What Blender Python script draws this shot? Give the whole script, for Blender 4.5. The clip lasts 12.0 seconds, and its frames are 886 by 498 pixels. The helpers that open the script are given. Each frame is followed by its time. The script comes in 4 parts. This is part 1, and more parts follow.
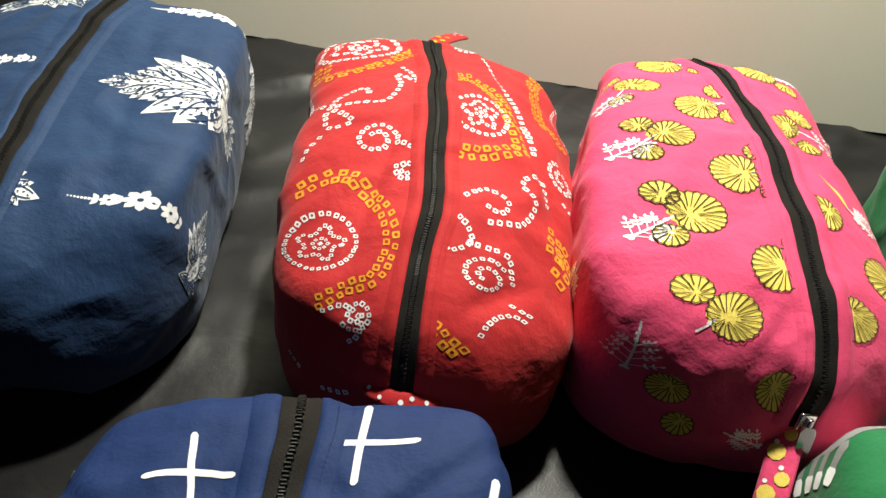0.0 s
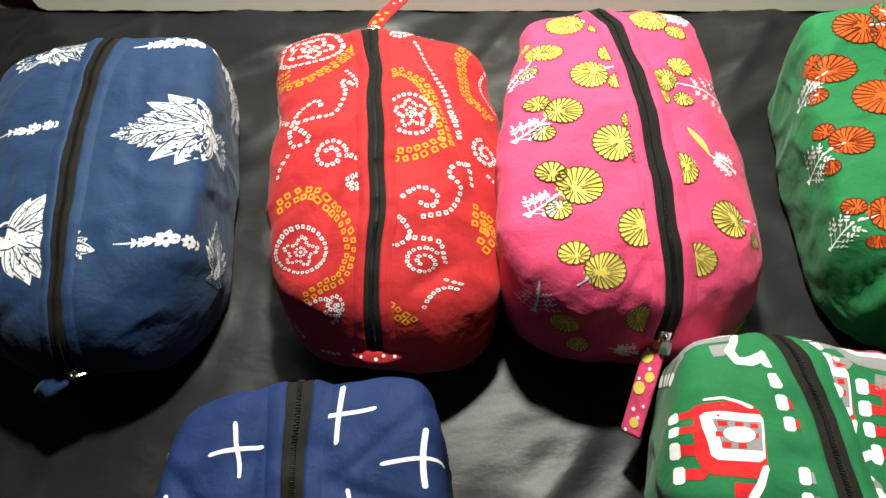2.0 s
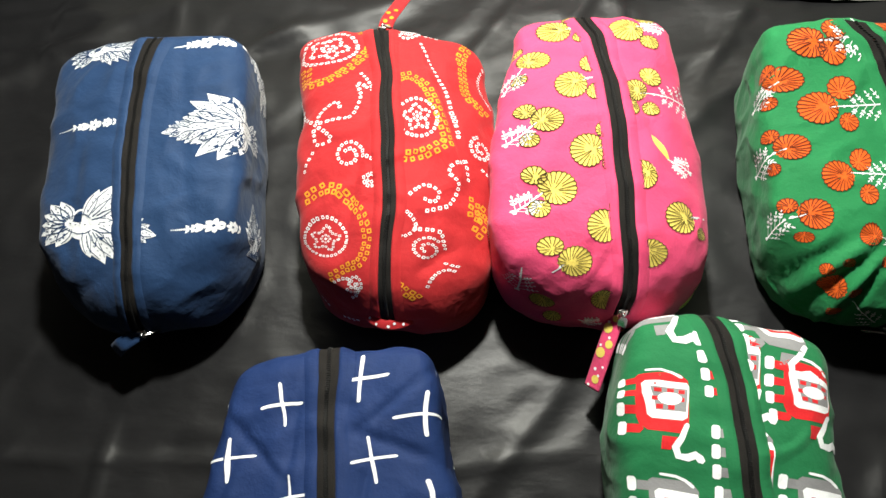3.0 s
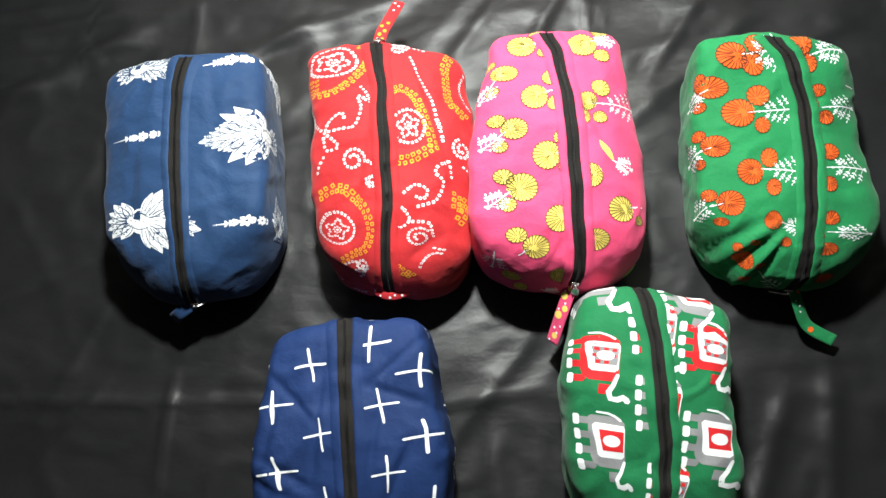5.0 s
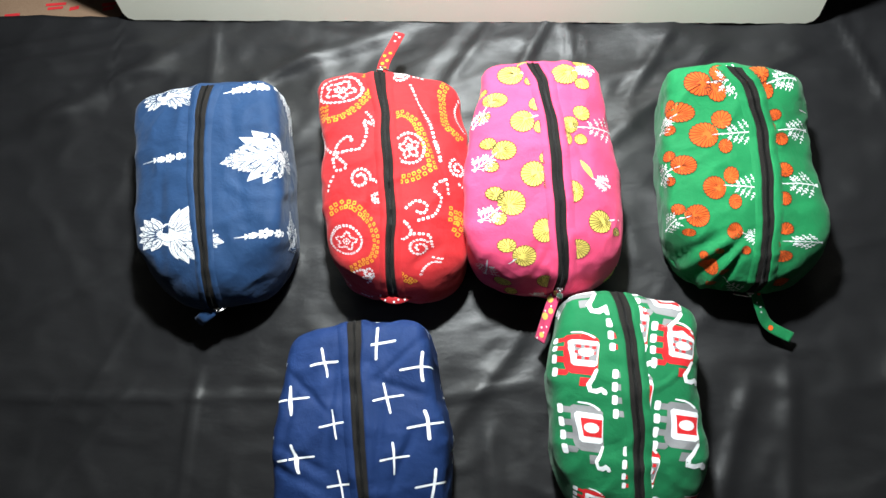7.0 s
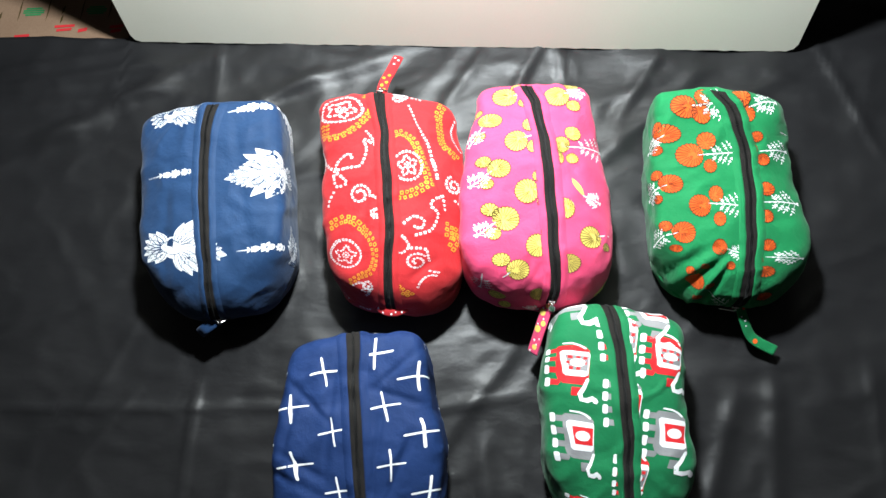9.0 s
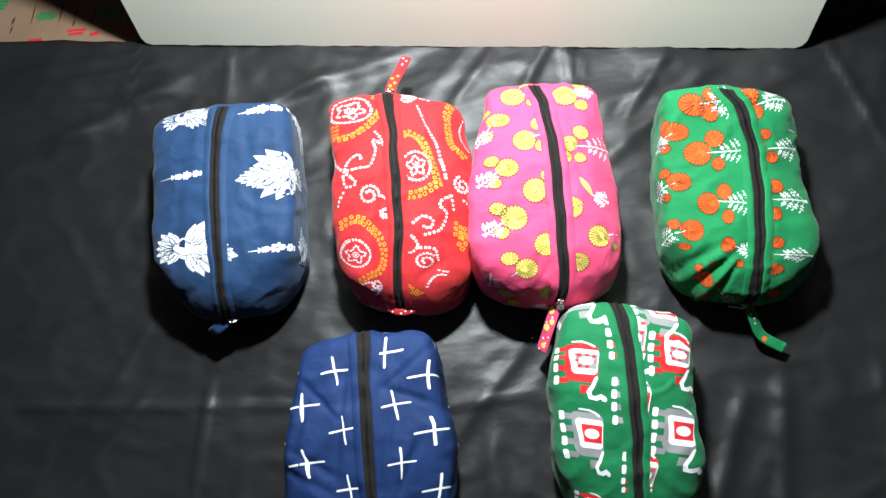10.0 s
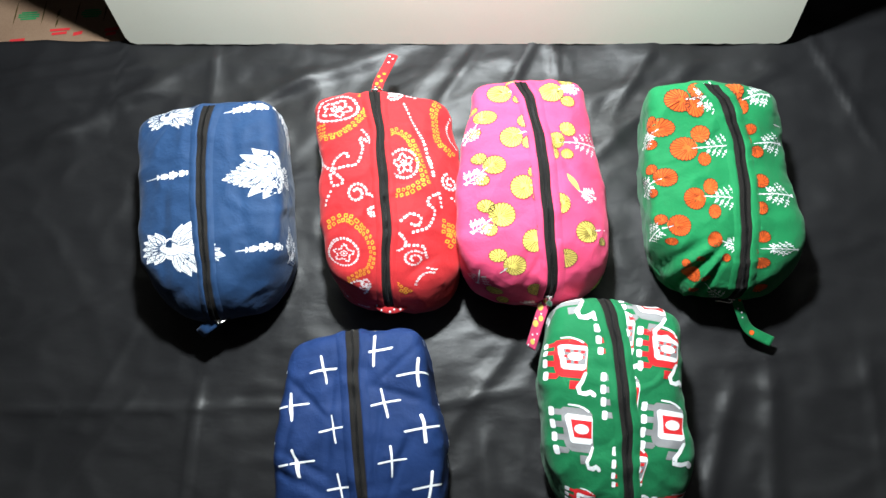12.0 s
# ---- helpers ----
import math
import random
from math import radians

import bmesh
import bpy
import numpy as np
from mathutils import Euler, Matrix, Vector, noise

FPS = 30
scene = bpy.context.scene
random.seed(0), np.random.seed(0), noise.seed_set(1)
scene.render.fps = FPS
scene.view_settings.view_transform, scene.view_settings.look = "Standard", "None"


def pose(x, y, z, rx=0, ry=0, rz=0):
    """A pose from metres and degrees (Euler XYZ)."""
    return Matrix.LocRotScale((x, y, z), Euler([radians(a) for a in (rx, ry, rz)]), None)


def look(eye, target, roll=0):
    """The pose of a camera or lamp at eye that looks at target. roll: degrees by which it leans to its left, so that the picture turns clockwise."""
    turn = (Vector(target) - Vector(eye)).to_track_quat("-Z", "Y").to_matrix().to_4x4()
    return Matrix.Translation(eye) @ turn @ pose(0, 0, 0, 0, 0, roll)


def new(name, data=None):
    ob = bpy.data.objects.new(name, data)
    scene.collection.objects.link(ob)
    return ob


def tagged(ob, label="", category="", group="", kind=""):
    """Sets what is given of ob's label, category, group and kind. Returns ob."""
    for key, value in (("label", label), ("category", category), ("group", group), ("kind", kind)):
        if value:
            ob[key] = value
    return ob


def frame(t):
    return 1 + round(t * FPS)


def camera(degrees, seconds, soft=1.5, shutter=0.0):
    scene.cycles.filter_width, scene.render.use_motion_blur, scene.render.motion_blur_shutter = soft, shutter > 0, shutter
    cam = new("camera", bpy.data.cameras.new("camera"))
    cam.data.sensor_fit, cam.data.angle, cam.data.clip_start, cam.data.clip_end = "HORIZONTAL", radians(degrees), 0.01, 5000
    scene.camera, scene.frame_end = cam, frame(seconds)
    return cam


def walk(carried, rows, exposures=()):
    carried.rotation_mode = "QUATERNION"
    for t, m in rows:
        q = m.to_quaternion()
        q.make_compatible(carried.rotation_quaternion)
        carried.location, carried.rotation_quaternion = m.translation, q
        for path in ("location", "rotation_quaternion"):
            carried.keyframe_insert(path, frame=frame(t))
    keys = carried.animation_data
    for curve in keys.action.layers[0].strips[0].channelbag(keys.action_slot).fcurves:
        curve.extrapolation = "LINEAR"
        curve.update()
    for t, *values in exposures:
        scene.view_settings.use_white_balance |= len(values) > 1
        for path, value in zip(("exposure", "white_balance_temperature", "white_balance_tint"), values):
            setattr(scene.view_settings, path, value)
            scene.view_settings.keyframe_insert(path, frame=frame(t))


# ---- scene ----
LAMP = 58.0
cam = camera(63.57, 12.0)
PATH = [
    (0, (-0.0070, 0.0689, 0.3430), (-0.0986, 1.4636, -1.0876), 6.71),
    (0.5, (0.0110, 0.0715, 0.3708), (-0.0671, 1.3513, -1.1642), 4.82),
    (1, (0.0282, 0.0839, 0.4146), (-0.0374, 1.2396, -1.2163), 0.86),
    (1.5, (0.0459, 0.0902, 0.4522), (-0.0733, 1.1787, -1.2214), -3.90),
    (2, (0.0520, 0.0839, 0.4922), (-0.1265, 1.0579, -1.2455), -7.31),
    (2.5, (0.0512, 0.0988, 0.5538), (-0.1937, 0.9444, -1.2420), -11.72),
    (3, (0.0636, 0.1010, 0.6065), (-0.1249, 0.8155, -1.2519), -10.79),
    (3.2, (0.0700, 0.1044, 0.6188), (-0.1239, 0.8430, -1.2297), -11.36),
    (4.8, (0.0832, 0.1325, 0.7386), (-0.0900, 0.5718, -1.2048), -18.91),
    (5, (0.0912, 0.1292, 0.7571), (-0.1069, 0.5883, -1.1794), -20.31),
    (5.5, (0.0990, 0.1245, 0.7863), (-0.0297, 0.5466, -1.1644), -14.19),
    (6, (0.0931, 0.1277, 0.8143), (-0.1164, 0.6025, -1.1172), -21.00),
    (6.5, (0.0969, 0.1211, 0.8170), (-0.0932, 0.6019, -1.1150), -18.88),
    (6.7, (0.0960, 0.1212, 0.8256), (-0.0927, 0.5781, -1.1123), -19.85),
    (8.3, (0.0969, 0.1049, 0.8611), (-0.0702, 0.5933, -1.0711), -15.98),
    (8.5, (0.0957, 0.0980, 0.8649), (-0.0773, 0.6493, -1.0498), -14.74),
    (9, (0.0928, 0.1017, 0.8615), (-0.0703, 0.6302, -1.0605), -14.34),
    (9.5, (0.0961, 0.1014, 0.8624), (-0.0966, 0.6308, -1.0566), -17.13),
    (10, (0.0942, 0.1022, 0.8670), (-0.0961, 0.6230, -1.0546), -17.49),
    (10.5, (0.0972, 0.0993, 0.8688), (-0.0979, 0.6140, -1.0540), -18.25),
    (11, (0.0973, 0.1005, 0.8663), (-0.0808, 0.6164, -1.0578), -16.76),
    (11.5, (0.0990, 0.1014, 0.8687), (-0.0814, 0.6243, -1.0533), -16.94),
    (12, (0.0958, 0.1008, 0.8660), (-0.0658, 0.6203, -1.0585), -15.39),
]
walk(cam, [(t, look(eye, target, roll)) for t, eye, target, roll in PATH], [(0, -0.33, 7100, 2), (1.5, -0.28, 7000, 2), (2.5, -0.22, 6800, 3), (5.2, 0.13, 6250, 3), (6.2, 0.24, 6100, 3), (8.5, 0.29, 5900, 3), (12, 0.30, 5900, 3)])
# ---- world, lamp and exposure ----
world = bpy.data.worlds.new("room_world")
world.use_nodes = True
world.node_tree.nodes["Background"].inputs["Color"].default_value = (0.55, 0.6, 0.7, 1)
world.node_tree.nodes["Background"].inputs["Strength"].default_value = 0.02
scene.world = world
bulb = bpy.data.lights.new("lamp_bulb", "POINT")
bulb.energy, bulb.color, bulb.shadow_soft_size = LAMP, (1.0, 0.97, 0.94), 0.035
new("lamp_bulb", bulb).matrix_world = pose(0.02, 0.675, 0.77)


# ---- materials ----
def mat(name, color, rough=0.8, metal=0.0, sheen=0.0, spec=0.3):
    m = bpy.data.materials.new(name)
    m.use_nodes = True
    b = m.node_tree.nodes["Principled BSDF"]
    b.inputs["Base Color"].default_value = (*color, 1)
    b.inputs["Roughness"].default_value = rough
    b.inputs["Metallic"].default_value = metal
    b.inputs["Specular IOR Level"].default_value = spec
    b.inputs["Sheen Weight"].default_value = sheen
    return m


def link(m, a, b):
    m.node_tree.links.new(a, b)


def add(m, kind, **inputs):
    n = m.node_tree.nodes.new(kind)
    for k, v in inputs.items():
        n.inputs[k.replace("_", " ")].default_value = v
    return n


def vary(m, low, high, scale, fine, bump, fine_scale=900.0, stretch=(1, 1, 1)):
    """Colour varies between low and high at two scales; a fine weave gives relief."""
    p = m.node_tree.nodes["Principled BSDF"]
    co = add(m, "ShaderNodeTexCoord")
    mp = add(m, "ShaderNodeMapping", Scale=stretch)
    link(m, co.outputs["Object"], mp.inputs["Vector"])
    a = add(m, "ShaderNodeTexNoise", Scale=scale, Detail=4.0)
    f = add(m, "ShaderNodeTexNoise", Scale=fine_scale, Detail=2.0)
    link(m, mp.outputs["Vector"], a.inputs["Vector"])
    link(m, mp.outputs["Vector"], f.inputs["Vector"])
    mixf = add(m, "ShaderNodeMix")
    mixf.inputs["Factor"].default_value = fine
    link(m, a.outputs["Fac"], mixf.inputs["A"])
    link(m, f.outputs["Fac"], mixf.inputs["B"])
    ramp = add(m, "ShaderNodeValToRGB")
    ramp.color_ramp.elements[0].position, ramp.color_ramp.elements[1].position = 0.3, 0.7
    ramp.color_ramp.elements[0].color, ramp.color_ramp.elements[1].color = (*low, 1), (*high, 1)
    link(m, mixf.outputs["Result"], ramp.inputs["Fac"])
    link(m, ramp.outputs["Color"], p.inputs["Base Color"])
    bp = add(m, "ShaderNodeBump", Strength=bump, Distance=0.0006)
    link(m, f.outputs["Fac"], bp.inputs["Height"])
    link(m, bp.outputs["Normal"], p.inputs["Normal"])
    return m


def fabric(name, color, rough=0.75, sheen=0.08, spec=0.18):
    lo, hi = [c * 0.86 for c in color], [min(1, c * 1.12) for c in color]
    return creased(vary(mat(name, color, rough, sheen=sheen, spec=spec), lo, hi, 22.0, 0.35, 0.25), 32.0, 0.62)


def creased(m, creases, strength):
    """Soft creases of thin cloth, under the weave."""
    nodes = m.node_tree.nodes
    weave = next(n for n in nodes if n.type == "BUMP")
    co = next(n for n in nodes if n.type == "MAPPING")
    soft = add(m, "ShaderNodeTexNoise", Scale=creases, Detail=4.0, Distortion=0.2)
    link(m, co.outputs["Vector"], soft.inputs["Vector"])
    pucker = add(m, "ShaderNodeBump", Strength=strength, Distance=0.006)
    link(m, soft.outputs["Fac"], pucker.inputs["Height"])
    link(m, pucker.outputs["Normal"], weave.inputs["Normal"])
    return m


BLUE = fabric("blue_cotton", (0.012, 0.038, 0.105), 0.68, 0.08, 0.2)
RED = fabric("red_cotton", (0.43, 0.020, 0.025))
PINK = fabric("pink_cotton", (0.68, 0.062, 0.165))
GREEN = fabric("green_cotton", (0.016, 0.178, 0.058))
NAVY = fabric("navy_cotton", (0.009, 0.025, 0.096), 0.72, 0.0)
FOREST = fabric("forest_green_cotton", (0.012, 0.136, 0.049))
WHITE_INK = fabric("white_print", (0.80, 0.82, 0.84), 0.75)
YELLOW_INK = fabric("yellow_print", (0.76, 0.60, 0.13), 0.75)
AMBER_INK = fabric("amber_print", (0.74, 0.30, 0.025), 0.75)
ORANGE_INK = fabric("orange_print", (0.66, 0.105, 0.012), 0.75)
RED_INK = fabric("red_print", (0.55, 0.015, 0.02), 0.75)
GREY_INK = fabric("grey_print", (0.22, 0.22, 0.23), 0.75)
OUTLINE_INK = fabric("dark_outline_print", (0.050, 0.034, 0.008), 0.75)
BROWN_INK = fabric("brown_outline_print", (0.10, 0.018, 0.006), 0.75)
TAPE = vary(mat("zipper_tape_black", (0.008, 0.007, 0.007), 0.9, spec=0.12), (0.008, 0.0075, 0.007), (0.020, 0.018, 0.017), 60, 0.6, 0.6, 1400.0)
COIL = mat("zipper_coil_black", (0.010, 0.010, 0.010), 0.55, spec=0.35)
STEEL = mat("nickel_metal", (0.72, 0.70, 0.68), 0.22, 1.0)
BOARD = vary(mat("board_white", (0.78, 0.77, 0.66), 0.6), (0.75, 0.74, 0.62), (0.81, 0.80, 0.69), 4.0, 0.2, 0.1, 300.0)
BOARD_EDGE = vary(mat("board_edge", (0.03, 0.028, 0.025), 0.9), (0.015, 0.015, 0.014), (0.09, 0.08, 0.07), 90.0, 0.4, 0.5)
SATIN = creased(vary(mat("black_satin", (0.011, 0.011, 0.012), 0.40, sheen=0.0, spec=0.38), (0.0085, 0.0085, 0.0095), (0.0145, 0.0145, 0.0155), 6.0, 0.4, 0.25, 1200.0, (1.0, 1.7, 1.0)), 17.0, 0.26)
SHEET = vary(mat("beige_bedsheet", (0.20, 0.13, 0.08), 0.85), (0.15, 0.09, 0.055), (0.25, 0.17, 0.11), 5.0, 0.3, 0.3, 700.0)
# kept very dark so the added walls throw little fill on the pouch fronts
DARK_SHELL = vary(mat("plaster", (0.065, 0.060, 0.056), 0.9), (0.055, 0.050, 0.047), (0.075, 0.069, 0.064), 2.0, 0.3, 0.2, 200.0)


# ---- helpers for building ----
def mesh_of(name, bm, material, smooth=True):
    me = bpy.data.meshes.new(name)
    bm.to_mesh(me)
    bm.free()
    for q in me.polygons:
        q.use_smooth = smooth
    me.materials.append(material)
    return me


def part(name, bm, material, parent=None, label="", smooth=True):
    ob = new(name, mesh_of(name, bm, material, smooth))
    if parent is not None:
        ob.parent = parent
    return tagged(ob, label) if label else ob


def box_bm(sx, sy, sz, bevel=0.0, at=(0, 0, 0), m=None):
    bm = bmesh.new()
    bmesh.ops.create_cube(bm, size=1.0)
    bmesh.ops.scale(bm, vec=(sx, sy, sz), verts=bm.verts)
    if bevel:
        bmesh.ops.bevel(bm, geom=bm.edges[:], offset=bevel, segments=2, affect="EDGES", profile=0.6)
    bmesh.ops.translate(bm, vec=at, verts=bm.verts)
    if m is not None:
        bmesh.ops.transform(bm, matrix=m, verts=bm.verts)
    return bm


def spline(pts, t):
    """Smooth value through (key, value) pairs."""
    pts = sorted(pts)
    if t <= pts[0][0]:
        return pts[0][1]
    for (a, va), (b, vb) in zip(pts, pts[1:]):
        if t <= b:
            k = (t - a) / (b - a)
            k = k * k * (3 - 2 * k) * 0.5 + k * 0.5
            return va + (vb - va) * k
    return pts[-1][1]


# ---- the setting ----
def plane_wall(name, sx, sy, sz, at, material):
    ob = part(name, box_bm(sx, sy, sz, 0.0, at), material, smooth=False)
    return tagged(ob, "plain dim plaster " + name.split("_")[0] + " of the room", name.split("_")[0], kind="structure")


tagged(part("floor", box_bm(4.4, 4.4, 0.1, 0.0, (0, -0.6, -0.058)), SHEET, smooth=False),
       "flat surface covered by a beige printed sheet", "floor", kind="structure")
# unseen walls and ceiling, added to close the space and hold down bounced light
plane_wall("wall_north", 4.4, 0.1, 2.5, (0, 0.95, 1.142), DARK_SHELL)
plane_wall("wall_south", 4.4, 0.1, 2.5, (0, -2.75, 1.142), DARK_SHELL)
plane_wall("wall_east", 0.1, 3.6, 2.5, (2.15, -0.9, 1.142), DARK_SHELL)
plane_wall("wall_west", 0.1, 3.6, 2.5, (-2.15, -0.9, 1.142), DARK_SHELL)
plane_wall("ceiling", 4.4, 3.8, 0.1, (0, -0.9, 2.445), DARK_SHELL)


def crease(x, y, x0, y0, x1, y1, width, h):
    """Height of a soft ridge along a line between two places."""
    dx, dy = x1 - x0, y1 - y0
    n = math.hypot(dx, dy)
    k = ((x - x0) * dx + (y - y0) * dy) / n
    d = ((y - y0) * dx - (x - x0) * dy) / n
    end = max(0.0, -k, k - n)
    return h * math.exp(-(d / width) ** 2 - (end / 0.03) ** 2)


FOLDS = [(-0.62, 0.545, -0.42, 0.585, 0.008, 0.006), (-0.64, 0.50, -0.38, 0.55, 0.010, 0.007), (-0.60, 0.575, -0.46, 0.605, 0.006, 0.005), (-0.66, 0.46, -0.46, 0.49, 0.012, 0.006),
         (-0.42, 0.03, -0.36, 0.12, 0.006, 0.004), (-0.52, 0.20, -0.40, 0.27, 0.010, 0.005), (0.28, 0.60, 0.24, 0.53, 0.008, 0.006), (0.44, 0.58, 0.36, 0.54, 0.008, 0.005), (-0.02, 0.13, 0.10, 0.16, 0.004, 0.003),
         (-0.268, 0.125, -0.285, -0.35, 0.004, 0.0045), (-0.75, 0.100, -0.05, 0.140, 0.004, 0.0042), (-0.305, 0.60, -0.30, 0.40, 0.004, 0.003),
         (-0.33, 0.60, -0.52, 0.47, 0.012, 0.006), (-0.18, 0.57, -0.29, 0.50, 0.008, 0.006), (-0.08, 0.60, -0.24, 0.545, 0.010, 0.006),
         (0.13, 0.62, 0.09, 0.53, 0.007, 0.006), (0.16, 0.61, 0.17, 0.55, 0.006, 0.005), (0.05, 0.60, 0.02, 0.55, 0.009, 0.006),
         (0.33, 0.58, 0.22, 0.47, 0.012, 0.006), (0.50, 0.62, 0.55, 0.50, 0.005, 0.004), (0.41, 0.17, 0.40, -0.05, 0.010, 0.006),
         (0.36, 0.15, 0.31, -0.02, 0.010, 0.006), (0.52, 0.20, 0.53, 0.02, 0.006, 0.003), (-0.40, 0.13, -0.37, 0.20, 0.006, 0.003),
         (0.10, 0.20, 0.03, 0.10, 0.010, 0.005), (0.08, 0.10, 0.11, -0.1, 0.012, 0.005), (-0.60, 0.42, -0.40, 0.56, 0.014, 0.005),
         (-0.62, 0.30, -0.45, 0.36, 0.02, 0.006)]


def cloth_height(x, y):
    h = 0.0
    for f in FOLDS:
        h += 0.7 * crease(x, y, *f)
    p = Vector((x * 3.2 + y * 1.4, y * 7.5 - x * 1.1, 0.3))
    back = min(1.0, max(0.0, (y - 0.30) / 0.25))
    h += (0.0035 + 0.0045 * back) * noise.noise(p) + 0.0022 * noise.noise(Vector((x * 9 - y * 5, y * 12 + x * 6, 4.1)))
    h += 0.0035 * back * (1 - abs(noise.noise(Vector((x * 7 + y * 5, y * 15 - x * 6, 8.7)))) * 2.2)
    h += 0.0008 * noise.noise(Vector((x * 40, y * 40, 2.0))) + 0.0016 * max(0.0, 0.25 - abs(noise.noise(Vector((x * 11 + y * 7, y * 19 - x * 5, 6.0))))) * 4
    return h


def black_cloth():
    x0, x1, y0 = -1.25, 1.25, -1.3
    nx, ny = 400, 320
    bm = bmesh.new()
    grid = []
    for j in range(ny + 1):
        row = []
        for i in range(nx + 1):
            x = x0 + (x1 - x0) * i / nx
            edge = (0.624 if x < -0.44 else 0.640) + 0.006 * math.sin(x * 9.0) + 0.010 * noise.noise(Vector((x * 9, 0.0, 1.0)))
            if x > -0.1:
                edge += min(0.10, (x + 0.1) * 0.25)
            y = y0 + (edge - y0) * j / ny
            row.append(bm.verts.new((x, y, max(-0.005, cloth_height(x, y)))))
        grid.append(row)
    for j in range(ny):
        for i in range(nx):
            bm.faces.new((grid[j][i], grid[j][i + 1], grid[j + 1][i + 1], grid[j + 1][i]))
    rim = [grid[0][i] for i in range(nx)] + [grid[j][nx] for j in range(ny)] + [grid[ny][nx - i] for i in range(nx)] + [grid[ny - j][0] for j in range(ny)]
    low = [bm.verts.new((v.co.x, v.co.y, -0.0075)) for v in rim]
    for k in range(len(rim)):
        n = (k + 1) % len(rim)
        bm.faces.new((rim[n], rim[k], low[k], low[n]))
    ob = part("black_cloth", bm, SATIN)
    tagged(ob, "creased black satin cloth spread flat under the pouches", "cloth")


black_cloth()


def leaning_board():
    w, h, d, r = 0.897, 0.86, 0.006, 0.012
    bm = bmesh.new()
    rnd = random.Random(5)
    out = []
    n = 90
    for i in range(n + 1):
        x = -w / 2 + r + (w - 2 * r) * i / n
        out.append((x, rnd.uniform(-0.0007, 0.0007)))
    out += [(w / 2 - r * 0.3, r * 0.35), (w / 2, r), (w / 2, h), (-w / 2, h), (-w / 2, r), (-w / 2 + r * 0.3, r * 0.3)]
    front = [bm.verts.new((x, 0, z)) for x, z in out]
    rear = [bm.verts.new((x, d, z)) for x, z in out]
    bm.faces.new(front)
    bm.faces.new(rear[::-1])
    for k in range(len(out)):
        m = (k + 1) % len(out)
        f = bm.faces.new((front[k], rear[k], rear[m], front[m]))
        f.material_index = 1
    ob = part("white_board", bm, BOARD, smooth=False)
    ob.data.materials.append(BOARD_EDGE)
    ob.matrix_world = pose(0.0155, 0.622, 0.004, -17)
    tagged(ob, "plain off-white board leaning back behind the pouches", "board")


leaning_board()


# ---- pouches ----
from mathutils.bvhtree import BVHTree

R = 0.07


